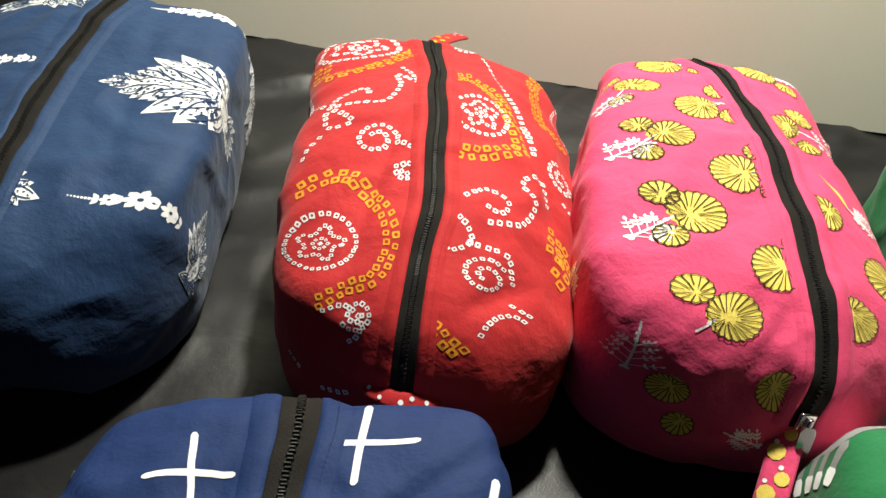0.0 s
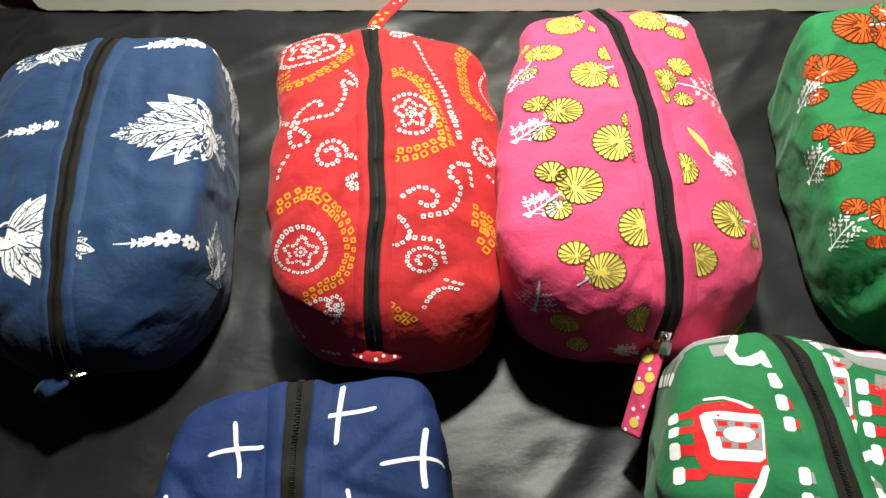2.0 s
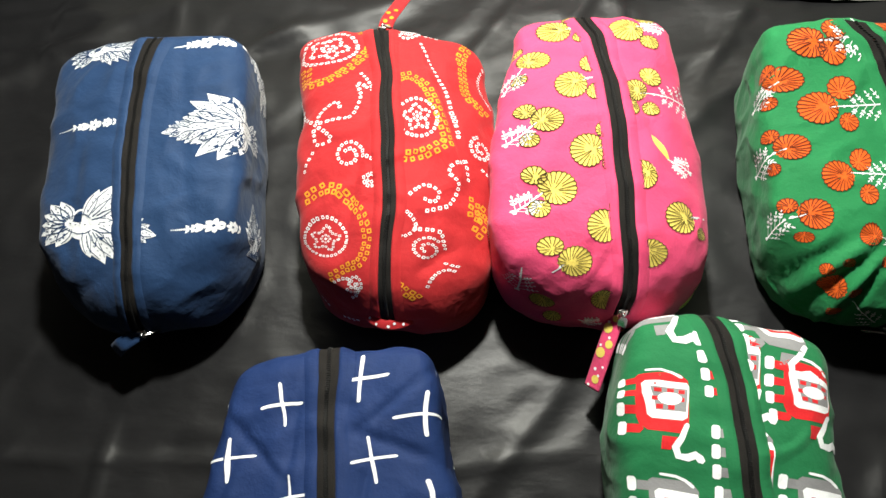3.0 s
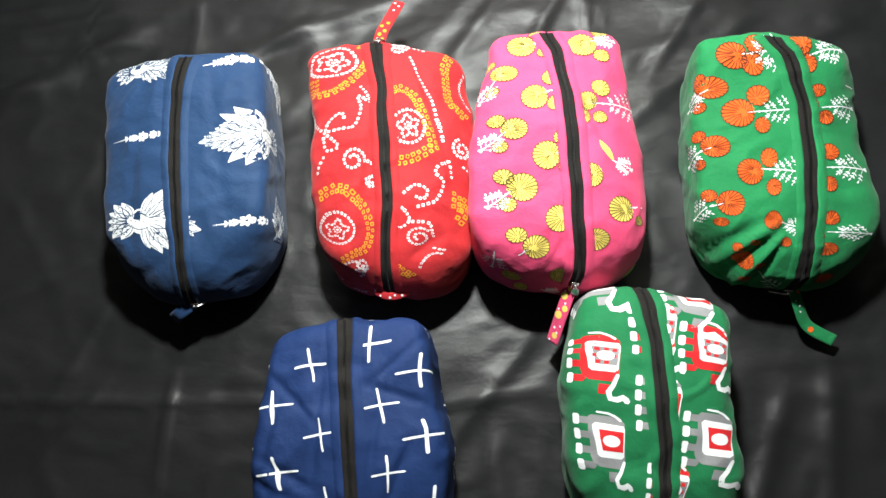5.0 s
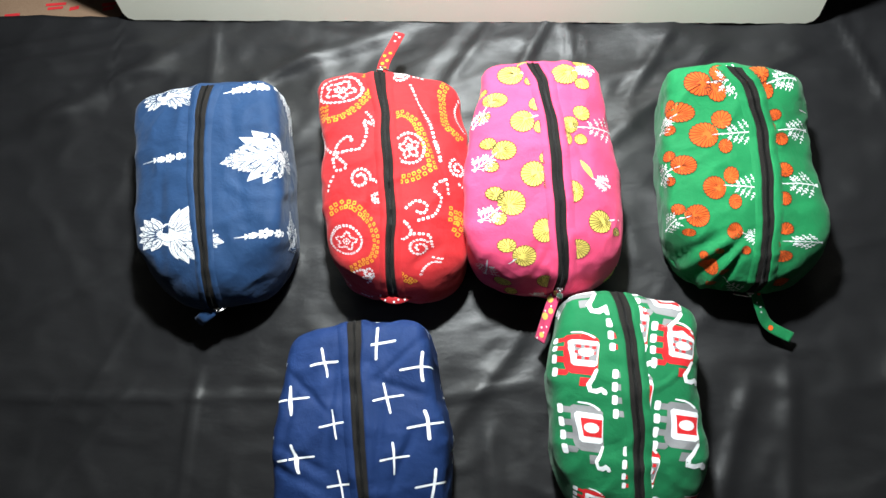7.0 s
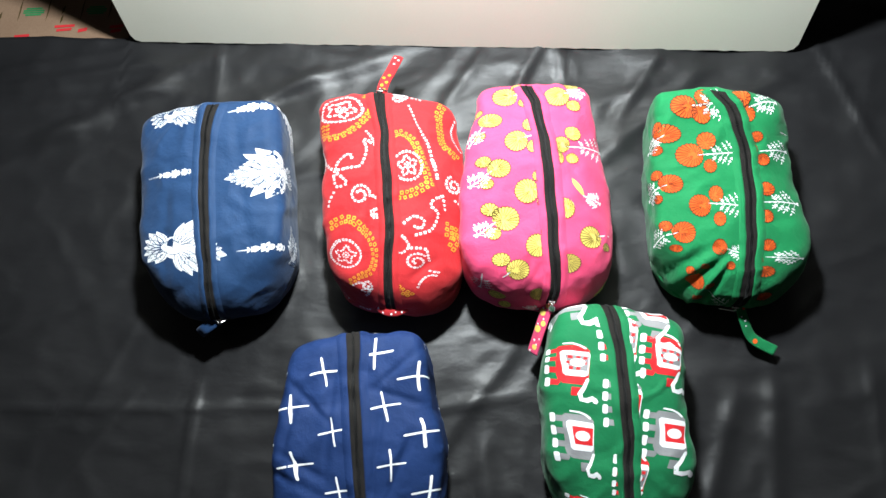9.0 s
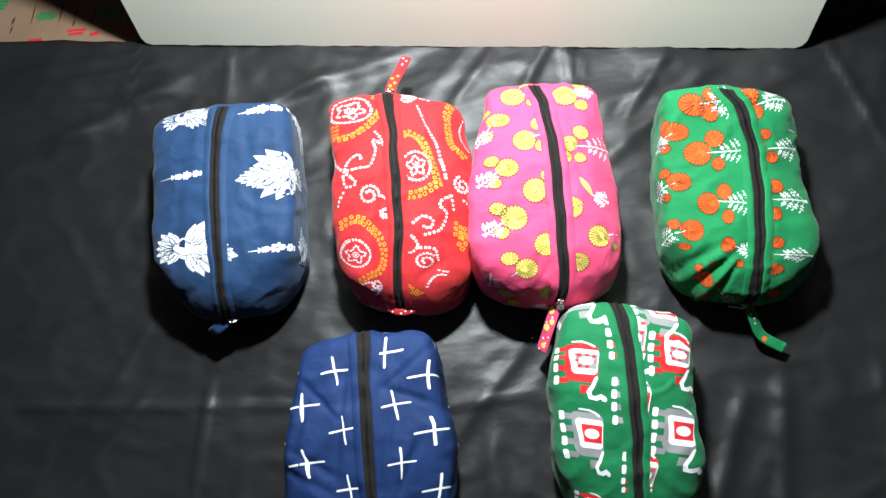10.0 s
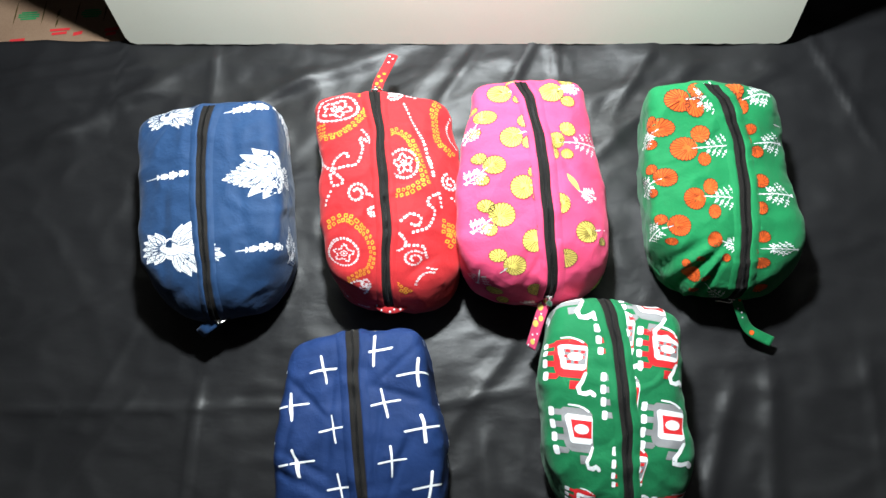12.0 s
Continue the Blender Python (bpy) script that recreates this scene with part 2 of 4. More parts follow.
class Pouch:
    """A stuffed box pouch. wide: half widths at front, middle and back; tall: heights at front, middle, back."""

    def __init__(self, name, label, material, at, turn, length, wide, tall, bend=(0, 0, 0), nose=(0.070, 0.014), power=16.0, edge=9.5, seed=1, pucker=(), n=64, crown=(0.09, 0.09, 0.0)):
        self.root = tagged(new(name), label, "pouch", "zipped fabric pouches")
        self.root.matrix_world = pose(*at, 0, 0, turn)
        self.half, self.e, self.zc = length / 2, length / 2 - R, tall[1] * 0.45
        self.material = material
        y0, y1 = -length / 2 + nose[0], length / 2 - nose[1]
        bm = bmesh.new()
        bmesh.ops.create_cube(bm, size=2.0)
        bmesh.ops.subdivide_edges(bm, edges=bm.edges[:], cuts=n, use_grid_fill=True)
        for v in bm.verts:
            q = Vector([math.tan(c * 0.8) / math.tan(0.8) for c in v.co])
            flat = (abs(q.x) ** power + abs(q.y) ** power) ** (1 / power)
            q /= (flat ** edge + abs(q.z) ** edge) ** (1 / edge)
            s, up = q.y, (q.z + 1) / 2
            w = spline([(-1, wide[0]), (-0.35, wide[1]), (1, wide[2])], s)
            h = spline([(-1, tall[0]), (-0.1, tall[1]), (1, tall[2])], s)
            side = abs(q.x)
            drop = crown[0] if q.x < 0 else crown[1] + crown[2] * max(0.0, s)
            dome = 1.0 - drop * side ** 2.5 * up
            x = q.x * w * (0.92 + 0.095 * math.sin(math.pi / 2 * min(1.0, up / 0.62)) - 0.02 * up) + spline([(-1, bend[0]), (0, bend[1]), (1, bend[2])], s)
            y = y0 + (y1 - y0) * (s + 1) / 2
            if s < 0:
                belly = 0.5 + 0.5 * math.sin(math.pi * min(1.0, up * 0.84))
                y -= nose[0] * (-s) ** 2.2 * (0.30 * (1 - up) ** 0.8 + 0.66 * (1 - side ** (1.8 + 2.5 * (1 - up))) * belly)
            else:
                y += nose[1] * (1 - side ** 2) * math.sin(math.pi * (0.1 + 0.8 * up)) * s ** 3
            z = up * h * dome * (1 - 0.10 * max(0.0, -s) ** 4 * (1 - side ** 2))
            v.co = (x, y, z)
        bm.normal_update()
        moves = []
        for v in bm.verts:
            c = v.co
            d = 0.0030 * noise.noise(Vector((c.x * 16, c.y * 16, c.z * 16 + seed * 7)))
            d += 0.0011 * noise.noise(Vector((c.x * 60, c.y * 26, c.z * 40 + seed * 3)))
            rid = 1 - abs(noise.noise(Vector((c.x * 22 + c.y * 9, c.y * 30 - c.x * 14, c.z * 22 + seed * 5)))) * 3.0
            d += 0.0018 * max(0.0, rid)
            if c.z > 0.06:
                d += 0.0012 * noise.noise(Vector((c.x * 18, c.y * 75, seed))) * math.exp(-(c.x / 0.045) ** 2)
            for px, py, ang, ln, wd, dep in pucker:
                ca, sa = math.cos(radians(ang)), math.sin(radians(ang))
                u, t = (c.x - px) * ca + (c.y - py) * sa, -(c.x - px) * sa + (c.y - py) * ca
                if c.z > 0.03:
                    d += dep * math.exp(-(t / wd) ** 2 - (u / ln) ** 2)
            moves.append(d)
        for v, d in zip(bm.verts, moves):
            v.co += v.normal * d
            v.co.z = max(0.0005, v.co.z)
        self.tree = BVHTree.FromBMesh(bm)
        self.body = part("body", bm, material, self.root)
        self.ink = {}

    def ray(self, a, b):
        th = a / R
        e = max(-self.e, min(self.e, b))
        ps = (b - e) / R
        d = Vector((math.sin(th), math.sin(ps) * math.cos(th), math.cos(ps) * math.cos(th)))
        return Vector((0, e, self.zc)), d

    def on(self, a, b, lift=0.0):
        """The place on the fabric at a across and b along, and its outward normal."""
        o, d = self.ray(a, b)
        hit, nor, _, dist = self.tree.ray_cast(o, d)
        if hit is None:
            hit, nor = o + d * 0.06, d
        if nor.dot(d) < 0:
            nor = -nor
        return hit + nor * lift, nor

    def ab(self, p):
        """The fabric coordinates of a place in the pouch's own space."""
        e = max(-self.e, min(self.e, p.y))
        q = p - Vector((0, e, self.zc))
        if e == p.y:
            return R * math.atan2(q.x, q.z), e
        return R * math.asin(q.x / q.length), e + R * math.atan2(q.y, q.z)

    # prints: flat shapes laid on the fabric
    def print_faces(self, ink, verts, faces, layer=1):
        bm = self.ink.setdefault(ink.name, (ink, bmesh.new()))[1]
        vs = [bm.verts.new(self.on(a, b, 0.00016 + 0.00013 * min(layer, 6))[0]) for a, b in verts]
        for f in faces:
            try:
                bm.faces.new([vs[i] for i in f])
            except ValueError:
                pass

    def disc(self, ink, a, b, r, layer=1, n=12, scallop=0.0, teeth=0, turn=0.0, sx=1.0, sy=1.0, ang=0.0):
        verts, faces = [(a, b)], []
        ca, sa = math.cos(ang), math.sin(ang)
        for k in (0.34, 0.67, 1.0):
            for i in range(n):
                t = turn + 2 * math.pi * i / n
                rr = r * k * (1 + (scallop * math.cos(teeth * t) if k == 1.0 else 0))
                u, v = rr * math.cos(t) * sx, rr * math.sin(t) * sy
                verts.append((a + u * ca - v * sa, b + u * sa + v * ca))
        for i in range(n):
            j = (i + 1) % n
            faces += [(0, 1 + i, 1 + j), (1 + i, 1 + n + i, 1 + n + j, 1 + j), (1 + n + i, 1 + 2 * n + i, 1 + 2 * n + j, 1 + n + j)]
        self.print_faces(ink, verts, faces, layer)

    def ring(self, ink, a, b, r, hole=0.45, layer=1, n=8, turn=0.0):
        verts, faces = [], []
        for k in (hole, 1.0):
            for i in range(n):
                t = turn + 2 * math.pi * i / n
                rr = r * k * (1.0 + 0.13 * math.cos(4 * (t - turn)))
                verts.append((a + rr * math.cos(t), b + rr * math.sin(t)))
        for i in range(n):
            j = (i + 1) % n
            faces.append((i, n + i, n + j, j))
        self.print_faces(ink, verts, faces, layer)

    def stroke(self, ink, pts, w0, w1=None, layer=1, step=0.004, cap=True):
        w1 = w0 if w1 is None else w1
        line = [Vector(pts[0])]
        for p, q in zip(pts, pts[1:]):
            p, q = Vector(p), Vector(q)
            m = max(1, int((q - p).length / step))
            line += [p.lerp(q, (i + 1) / m) for i in range(m)]
        if cap:
            d0, d1 = (line[1] - line[0]).normalized(), (line[-1] - line[-2]).normalized()
            line = [line[0] - d0 * w0 * 0.5] + line + [line[-1] + d1 * w1 * 0.5]
        verts, faces, n = [], [], len(line)
        for i, p in enumerate(line):
            d = (line[min(n - 1, i + 1)] - line[max(0, i - 1)]).normalized()
            s = Vector((-d.y, d.x))
            w = (w0 + (w1 - w0) * i / (n - 1)) * 0.5
            if cap and i in (0, n - 1):
                w *= 0.45
            verts += [tuple(p + s * w), tuple(p), tuple(p - s * w)]
        for i in range(n - 1):
            k = i * 3
            faces += [(k, k + 1, k + 4, k + 3), (k + 1, k + 2, k + 5, k + 4)]
        self.print_faces(ink, verts, faces, layer)

    def leaf(self, ink, a, b, ang, length, width, layer=1, n=6, tip=1.3):
        """A pointed leaf from its base at (a, b)."""
        ca, sa = math.cos(ang), math.sin(ang)
        verts, faces = [], []
        for i in range(n + 1):
            t = i / n
            w = width * 0.5 * (math.sin(math.pi * t ** (1 / tip)) + 0.02)
            u = length * t
            for s in (w, 0, -w):
                verts.append((a + u * ca - s * sa, b + u * sa + s * ca))
        for i in range(n):
            k = i * 3
            faces += [(k, k + 1, k + 4, k + 3), (k + 1, k + 2, k + 5, k + 4)]
        self.print_faces(ink, verts, faces, layer)

    def patch(self, ink, place, pts, layer=1, fine=0.004):
        """A filled outline, given in a motif's own coordinates, laid by place(u, v)."""
        bm = bmesh.new()
        f = bm.faces.new([bm.verts.new((u, v, 0)) for u, v in pts])
        bmesh.ops.triangulate(bm, faces=[f])
        for _ in range(4):
            long = [e for e in bm.edges if (Vector(place(*e.verts[0].co.xy)) - Vector(place(*e.verts[1].co.xy))).length > fine]
            if not long:
                break
            bmesh.ops.subdivide_edges(bm, edges=long, cuts=1)
            bmesh.ops.triangulate(bm, faces=[g for g in bm.faces if len(g.verts) > 3])
        bm.verts.index_update()
        self.print_faces(ink, [place(*v.co.xy) for v in bm.verts], [[v.index for v in g.verts] for g in bm.faces], layer)
        bm.free()

    def flush(self, name, label="", detail="detail", kind=""):
        """Turns what was printed since the last call into one print, its further colours under it."""
        first = None
        for ink, bm in self.ink.values():
            if first is None:
                first = tagged(part(name, bm, ink, self.root, label), kind=kind)
            else:
                tagged(part(detail, bm, ink, first), kind=kind)
        self.ink = {}

    # zipper: tape, seams, coil
    def zipper(self, path, width=0.0142, coil=0.0028):
        """path: (b, a) pairs from the front end to the back end."""
        b0, b1 = path[0][0], path[-1][0]
        n = 110

        def centre(k):
            b = b0 + (b1 - b0) * k / n
            return spline(path, b), b

        def strip(name, offs, material, label=""):
            bm = bmesh.new()
            rows = []
            for k in range(n + 1):
                a, b = centre(k)
                rows.append([bm.verts.new(self.on(a + o, b, l)[0]) for o, l in offs])
            for k in range(n):
                for i in range(len(offs) - 1):
                    bm.faces.new((rows[k][i], rows[k][i + 1], rows[k + 1][i + 1], rows[k + 1][i]))
            return part(name, bm, material, self.root, label)

        h = width / 2
        strip("zipper_tape", [(-h, -0.0005), (-h, 0.0008), (-h * 0.75, 0.0012), (-0.0025, 0.0011), (0, 0.0009), (0.0025, 0.0011), (h * 0.75, 0.0012), (h, 0.0008), (h, -0.0005)], TAPE, "black woven zipper tape")
        for s in (-1, 1):
            strip("seam_fold", [(s * (h - 0.0012), 0.0004), (s * (h - 0.0006), 0.0014), (s * (h + 0.0012), 0.0018), (s * (h + 0.0045), 0.0013), (s * (h + 0.0075), 0.0004), (s * (h + 0.009), -0.0006)], self.material)
            # stitching along the fold
            bm = bmesh.new()
            for k in range(0, n * 2):
                a, b = centre(k / 2)
                m = [self.on(a + s * (h + 0.0042) + o, b + t, 0.0016)[0] for o, t in ((-0.0002, 0), (0.0002, 0), (0.0002, 0.0008), (-0.0002, 0.0008))]
                bm.faces.new([bm.verts.new(q) for q in m])
            part("stitching", bm, self.material, self.root)
        # coil: small interlocked loops across the middle
        bm = bmesh.new()
        length = b1 - b0
        count = int(abs(length) / 0.0013)
        for k in range(count):
            a, b = centre(n * (k + 0.5) / count)
            s = 1 if k % 2 else -1
            p, nor = self.on(a + s * 0.0002, b, 0.0015)
            q, _ = self.on(a + s * 0.0002, b + 0.0004, 0.0015)
            y = (q - p).normalized()
            x = y.cross(nor).normalized()
            vs = []
            for u, v, w in ((-1, -1, -0.4), (1, -1, -0.4), (1, 1, -0.4), (-1, 1, -0.4), (-0.7, -0.5, 1), (0.7, -0.5, 1), (0.7, 0.5, 1), (-0.7, 0.5, 1)):
                vs.append(bm.verts.new(p + x * u * coil * 0.5 + y * v * 0.00048 + nor * w * 0.0007))
            for f in ((4, 5, 6, 7), (0, 1, 5, 4), (1, 2, 6, 5), (2, 3, 7, 6), (3, 0, 4, 7)):
                bm.faces.new([vs[i] for i in f])
        part("zipper_coil", bm, COIL, self.root, "black nylon zipper coil", smooth=False)
        self.path = path

    def slider(self, a, b, swing, pull=0.022, lift=35.0):
        """The metal slider at (a, b), its pull lying at an angle of swing degrees on the fabric."""
        p, nor = self.on(a, b, 0.0022)
        q, _ = self.on(a, b + 0.002, 0.0022)
        y = (q - p).normalized()
        x = y.cross(nor).normalized()
        m = Matrix((x, y, nor)).transposed().to_4x4()
        m.translation = p
        body = part("slider", box_bm(0.0078, 0.0095, 0.0030, 0.0012, (0, 0, 0.0005), m), STEEL, self.root, "nickel zipper slider")
        part("bridge", box_bm(0.0028, 0.0075, 0.0034, 0.0012, (0, 0, 0.0032), m), STEEL, body)
        t = m @ pose(0, 0, 0.0045, 0, 0, swing) @ pose(0, 0, 0, lift, 0, 0)
        bm = bmesh.new()
        ol, hole = [], []
        for i in range(24):
            k = 2 * math.pi * i / 24
            w = 0.0044 * (0.8 + 0.2 * math.sin(k))
            ol.append((math.copysign(abs(math.cos(k)) ** 0.7, math.cos(k)) * w, -pull / 2 + math.copysign(abs(math.sin(k)) ** 0.6, math.sin(k)) * pull / 2))
            hole.append((math.cos(k) * 0.0018, -pull * 0.76 + math.sin(k) * 0.0026))
        rings = []
        for pts, z in ((ol, 0.0006), (hole, 0.0006), (hole, -0.0006), (ol, -0.0006)):
            rings.append([bm.verts.new((u, v, z)) for u, v in pts])
        for g in range(4):
            for i in range(24):
                j = (i + 1) % 24
                bm.faces.new((rings[g][i], rings[g][j], rings[(g + 1) % 4][j], rings[(g + 1) % 4][i]))
        bmesh.ops.transform(bm, matrix=t, verts=bm.verts)
        part("pull_tab", bm, STEEL, body, "", smooth=False)

    def tab(self, points, width, material, up=(0, 0, 1), prints=(), label="fabric loop tab"):
        """A flat folded fabric tab along points in the pouch's own space."""
        pts = [Vector(p) for p in points]
        fine = []
        for i in range(len(pts) - 1):
            p0, p1, p2, p3 = pts[max(0, i - 1)], pts[i], pts[i + 1], pts[min(len(pts) - 1, i + 2)]
            for k in range(8):
                t = k / 8
                fine.append(0.5 * ((2 * p1) + (p2 - p0) * t + (2 * p0 - 5 * p1 + 4 * p2 - p3) * t * t + (3 * p1 - p0 - 3 * p2 + p3) * t ** 3))
        fine.append(pts[-1])
        bm = bmesh.new()
        rows, frames = [], []
        for i, p in enumerate(fine):
            d = (fine[min(len(fine) - 1, i + 1)] - fine[max(0, i - 1)]).normalized()
            x = d.cross(Vector(up)).normalized()
            z = x.cross(d)
            frames.append((p, x, z, d))
            row = []
            for k in range(10):
                g = 2 * math.pi * k / 10
                row.append(bm.verts.new(p + x * math.copysign(abs(math.cos(g)) ** 0.5, math.cos(g)) * width / 2 + z * math.sin(g) * 0.0016))
            rows.append(row)
        for i in range(len(fine) - 1):
            for k in range(10):
                j = (k + 1) % 10
                bm.faces.new((rows[i][k], rows[i][j], rows[i + 1][j], rows[i + 1][k]))
        bm.faces.new(rows[0][::-1])
        bm.faces.new(rows[-1])
        bmesh.ops.recalc_face_normals(bm, faces=bm.faces[:])
        ob = part("loop_tab", bm, material, self.root, label)
        for ink, spots in prints:
            bm = bmesh.new()
            for t, o, r in spots:
                p, x, z, d = frames[min(len(frames) - 1, int(t * (len(frames) - 1)))]
                for s in (1, -1):
                    ringv = [bm.verts.new(p + z * s * 0.00195 + x * (o * width + r * math.cos(g)) + d * r * math.sin(g)) for g in [2 * math.pi * i / 9 for i in range(9)]]
                    bm.faces.new(ringv)
            tagged(part("tab_print", bm, ink, ob, smooth=False), kind="stuff")
        return ob

blue = Pouch("blue_pouch", "deep blue cotton pouch with white lotus print and black zipper", BLUE, (-0.2445, 0.3520, 0), 8.75, 0.2743,
             (0.0865, 0.0870, 0.0856), (0.1052, 0.1103, 0.1096), bend=(-0.0043, -0.0024, -0.0028), nose=(0.0874, 0.0105), power=16.0, edge=9.96, seed=1, crown=(0.1373, 0.0554, 0.0316),
             pucker=((-0.05, -0.02, 85, 0.06, 0.006, -0.002), (0.04, 0.02, 95, 0.07, 0.006, -0.002), (-0.03, -0.09, 20, 0.03, 0.004, -0.002)))
red = Pouch("red_pouch", "bright red cotton pouch with white and yellow dotted print", RED, (-0.0399, 0.3754, 0), -2.20, 0.2748,
            (0.0772, 0.0836, 0.0841), (0.1051, 0.1128, 0.0994), bend=(0.0144, 0.0019, -0.0187), nose=(0.0586, 0.0155), power=16.0, edge=8.50, seed=2, crown=(0.1760, 0.4116, -0.1430),
            pucker=((0.045, 0.045, 112, 0.06, 0.0045, -0.004), (0.035, 0.05, 112, 0.06, 0.004, 0.0025), (-0.02, -0.02, 88, 0.08, 0.004, -0.002), (0.05, -0.085, 40, 0.02, 0.004, -0.003)))
pink = Pouch("pink_pouch", "hot pink cotton pouch with yellow flower print", PINK, (0.1275, 0.3852, 0), 1.85, 0.2750,
             (0.0862, 0.0866, 0.0649), (0.1172, 0.1197, 0.1083), bend=(0.0025, -0.0007, -0.0014), nose=(0.0619, 0.0065), power=16.0, edge=7.45, seed=3, crown=(0.0689, 0.3027, -0.2264),
             pucker=((0.035, 0.03, 115, 0.05, 0.005, -0.003), (-0.01, -0.095, 70, 0.02, 0.004, -0.002), (0.0, -0.1, 55, 0.02, 0.003, -0.002)))
green = Pouch("green_pouch", "bright green cotton pouch with orange flower print", GREEN, (0.3358, 0.3882, 0), -1.23, 0.2553,
              (0.0851, 0.0807, 0.0745), (0.1007, 0.1037, 0.1235), bend=(0.0163, 0.0025, -0.0026), nose=(0.0761, 0.0124), power=16.0, edge=9.59, seed=4, crown=(0.0978, 0.2099, 0.0473),
              pucker=((-0.015, -0.085, 40, 0.028, 0.004, -0.006), (-0.035, -0.075, 28, 0.035, 0.004, -0.005), (-0.005, -0.1, 62, 0.03, 0.004, -0.005),
                      (-0.025, -0.082, 34, 0.03, 0.003, 0.004), (-0.01, -0.093, 50, 0.03, 0.003, 0.004)))
navy = Pouch("navy_pouch", "navy blue cotton pouch with white plus-sign print", NAVY, (-0.0473, 0.0792, 0), 10.06, 0.2704,
             (0.0876, 0.0903, 0.0721), (0.1080, 0.1236, 0.1176), bend=(-0.0045, 0.0034, 0.0092), nose=(0.0781, 0.0091), power=11.0, edge=8.00, seed=5, crown=(0.0390, 0.0573, -0.1232),
             pucker=((-0.05, 0.0, -35, 0.03, 0.004, -0.003), (-0.06, -0.015, -30, 0.03, 0.004, -0.003), (0.05, 0.06, -25, 0.03, 0.004, -0.003), (-0.02, 0.05, 80, 0.05, 0.003, -0.002),
                     (-0.045, 0.07, -50, 0.035, 0.003, -0.003), (0.045, -0.01, 62, 0.04, 0.0035, -0.003), (0.03, 0.03, 75, 0.05, 0.003, -0.0025), (-0.065, 0.04, 70, 0.04, 0.004, -0.003), (0.055, 0.09, 35, 0.03, 0.003, -0.003)))
forest = Pouch("forest_green_pouch", "dark green cotton pouch with red, grey and white block print", FOREST, (0.2161, 0.1322, 0), -3.51, 0.2502,
               (0.0789, 0.0743, 0.0708), (0.1059, 0.1145, 0.1088), bend=(0.0111, -0.0037, -0.0023), nose=(0.0805, 0.0090), power=9.0, edge=6.27, seed=6, crown=(0.0909, 0.0858, -0.0215))
POUCHES = {"blue": blue, "red": red, "pink": pink, "green": green, "navy": navy, "forest": forest}

# ---- where the prints and zippers lie on the fabric, in millimetres across and along ----
PINK_BIG = [
    (-32.2, 115.5, 11.7),
    (23.8, 111.1, 12.4),
    (-51.3, 82.4, 10.7),
    (-22.1, 50.9, 11.9),
    (30.8, 47.1, 8.8),
    (24.0, 31.3, 8.8),
    (-38.1, 16.5, 10.1),
    (-10.4, -9.6, 12.7),
    (31.7, -28.4, 10.9),
    (-33.1, -40.3, 12.5),
    (62.6, -57.2, 11.5),
    (1.3, -71.0, 12.8),
    (40.7, -93.5, 12.2),
    (-21.8, -102.0, 12.8),
    (5.1, -139.6, 11.0),
    (81.8, -199.2, 11.0),
]
PINK_SMALL = [
    (-18.9, 127.6, 5.2),
    (-13.1, 104.2, 6.1),
    (42.8, 102.7, 7.0),
    (36.2, 131.9, 6.1),
    (-63.6, 100.4, 6.1),
    (-58.6, 58.3, 5.4),
    (-7.4, 71.7, 7.9),
    (-2.7, 44.1, 7.1),
    (44.2, 62.1, 8.4),
    (42.4, 31.4, 5.8),
    (-51.8, 25.2, 6.2),
    (-48.8, -1.0, 5.8),
    (2.7, 7.3, 6.2),
    (6.7, -20.5, 5.2),
    (-47.1, -30.6, 6.8),
    (-46.1, -56.4, 6.6),
    (81.0, -65.0, 4.8),
    (10.8, -54.5, 4.4),
    (-40.6, -88.8, 8.5),
    (7.5, 95.2, 6.6),
]
PINK_STEM = [
    (-22.9, 116.6, -8.4, 116.2, 0),
    (31.1, 116.7, 49.0, 125.5, 1),
    (-57.8, 72.3, -68.0, 48.0, 1),
    (-15.6, 55.0, 1.6, 57.8, 0),
    (35.5, 44.5, 84.3, 49.6, 1),
    (-44.7, 13.9, -62.5, -2.8, 1),
    (-1.2, -7.9, 9.3, -9.1, 0),
    (53.9, -10.7, 73.9, -16.0, 1),
    (-43.6, -43.5, -60.3, -58.4, 1),
    (72.3, -53.9, 84.3, -51.1, 0),
    (-30.8, -105.3, -38.8, -113.1, 0),
    (8.4, -69.5, 13.9, -67.9, 0),
]
PINK_HALF = [
    (41.2, 7.7, 56.3, -12.2),
]
PINK_FRONT_BIG = [
    (-47.2, -151.2, 9.4),
]
PINK_FRONT_SMALL = [
    (-37.1, -174.0, 7.1),
    (-89.7, -215.3, 6.1),
]
PINK_FRONT_STEM = [
    (-59.9, -111.6, -65.9, -145.6, 1),
    (-81.0, -60.1, -103.3, -59.1, 1),
    (-14.9, -170.1, 5.3, -175.4, 1),
]
GREEN_BIG = [
    (-38.3, 91.5, 10.8),
    (-58.7, 66.1, 12.4),
    (-40.6, 39.6, 14.5),
    (-58.9, 7.2, 11.1),
    (-31.9, -17.5, 13.1),
    (-50.9, -47.1, 12.6),
    (-8.0, -64.6, 11.9),
    (-36.6, -127.2, 14.7),
]
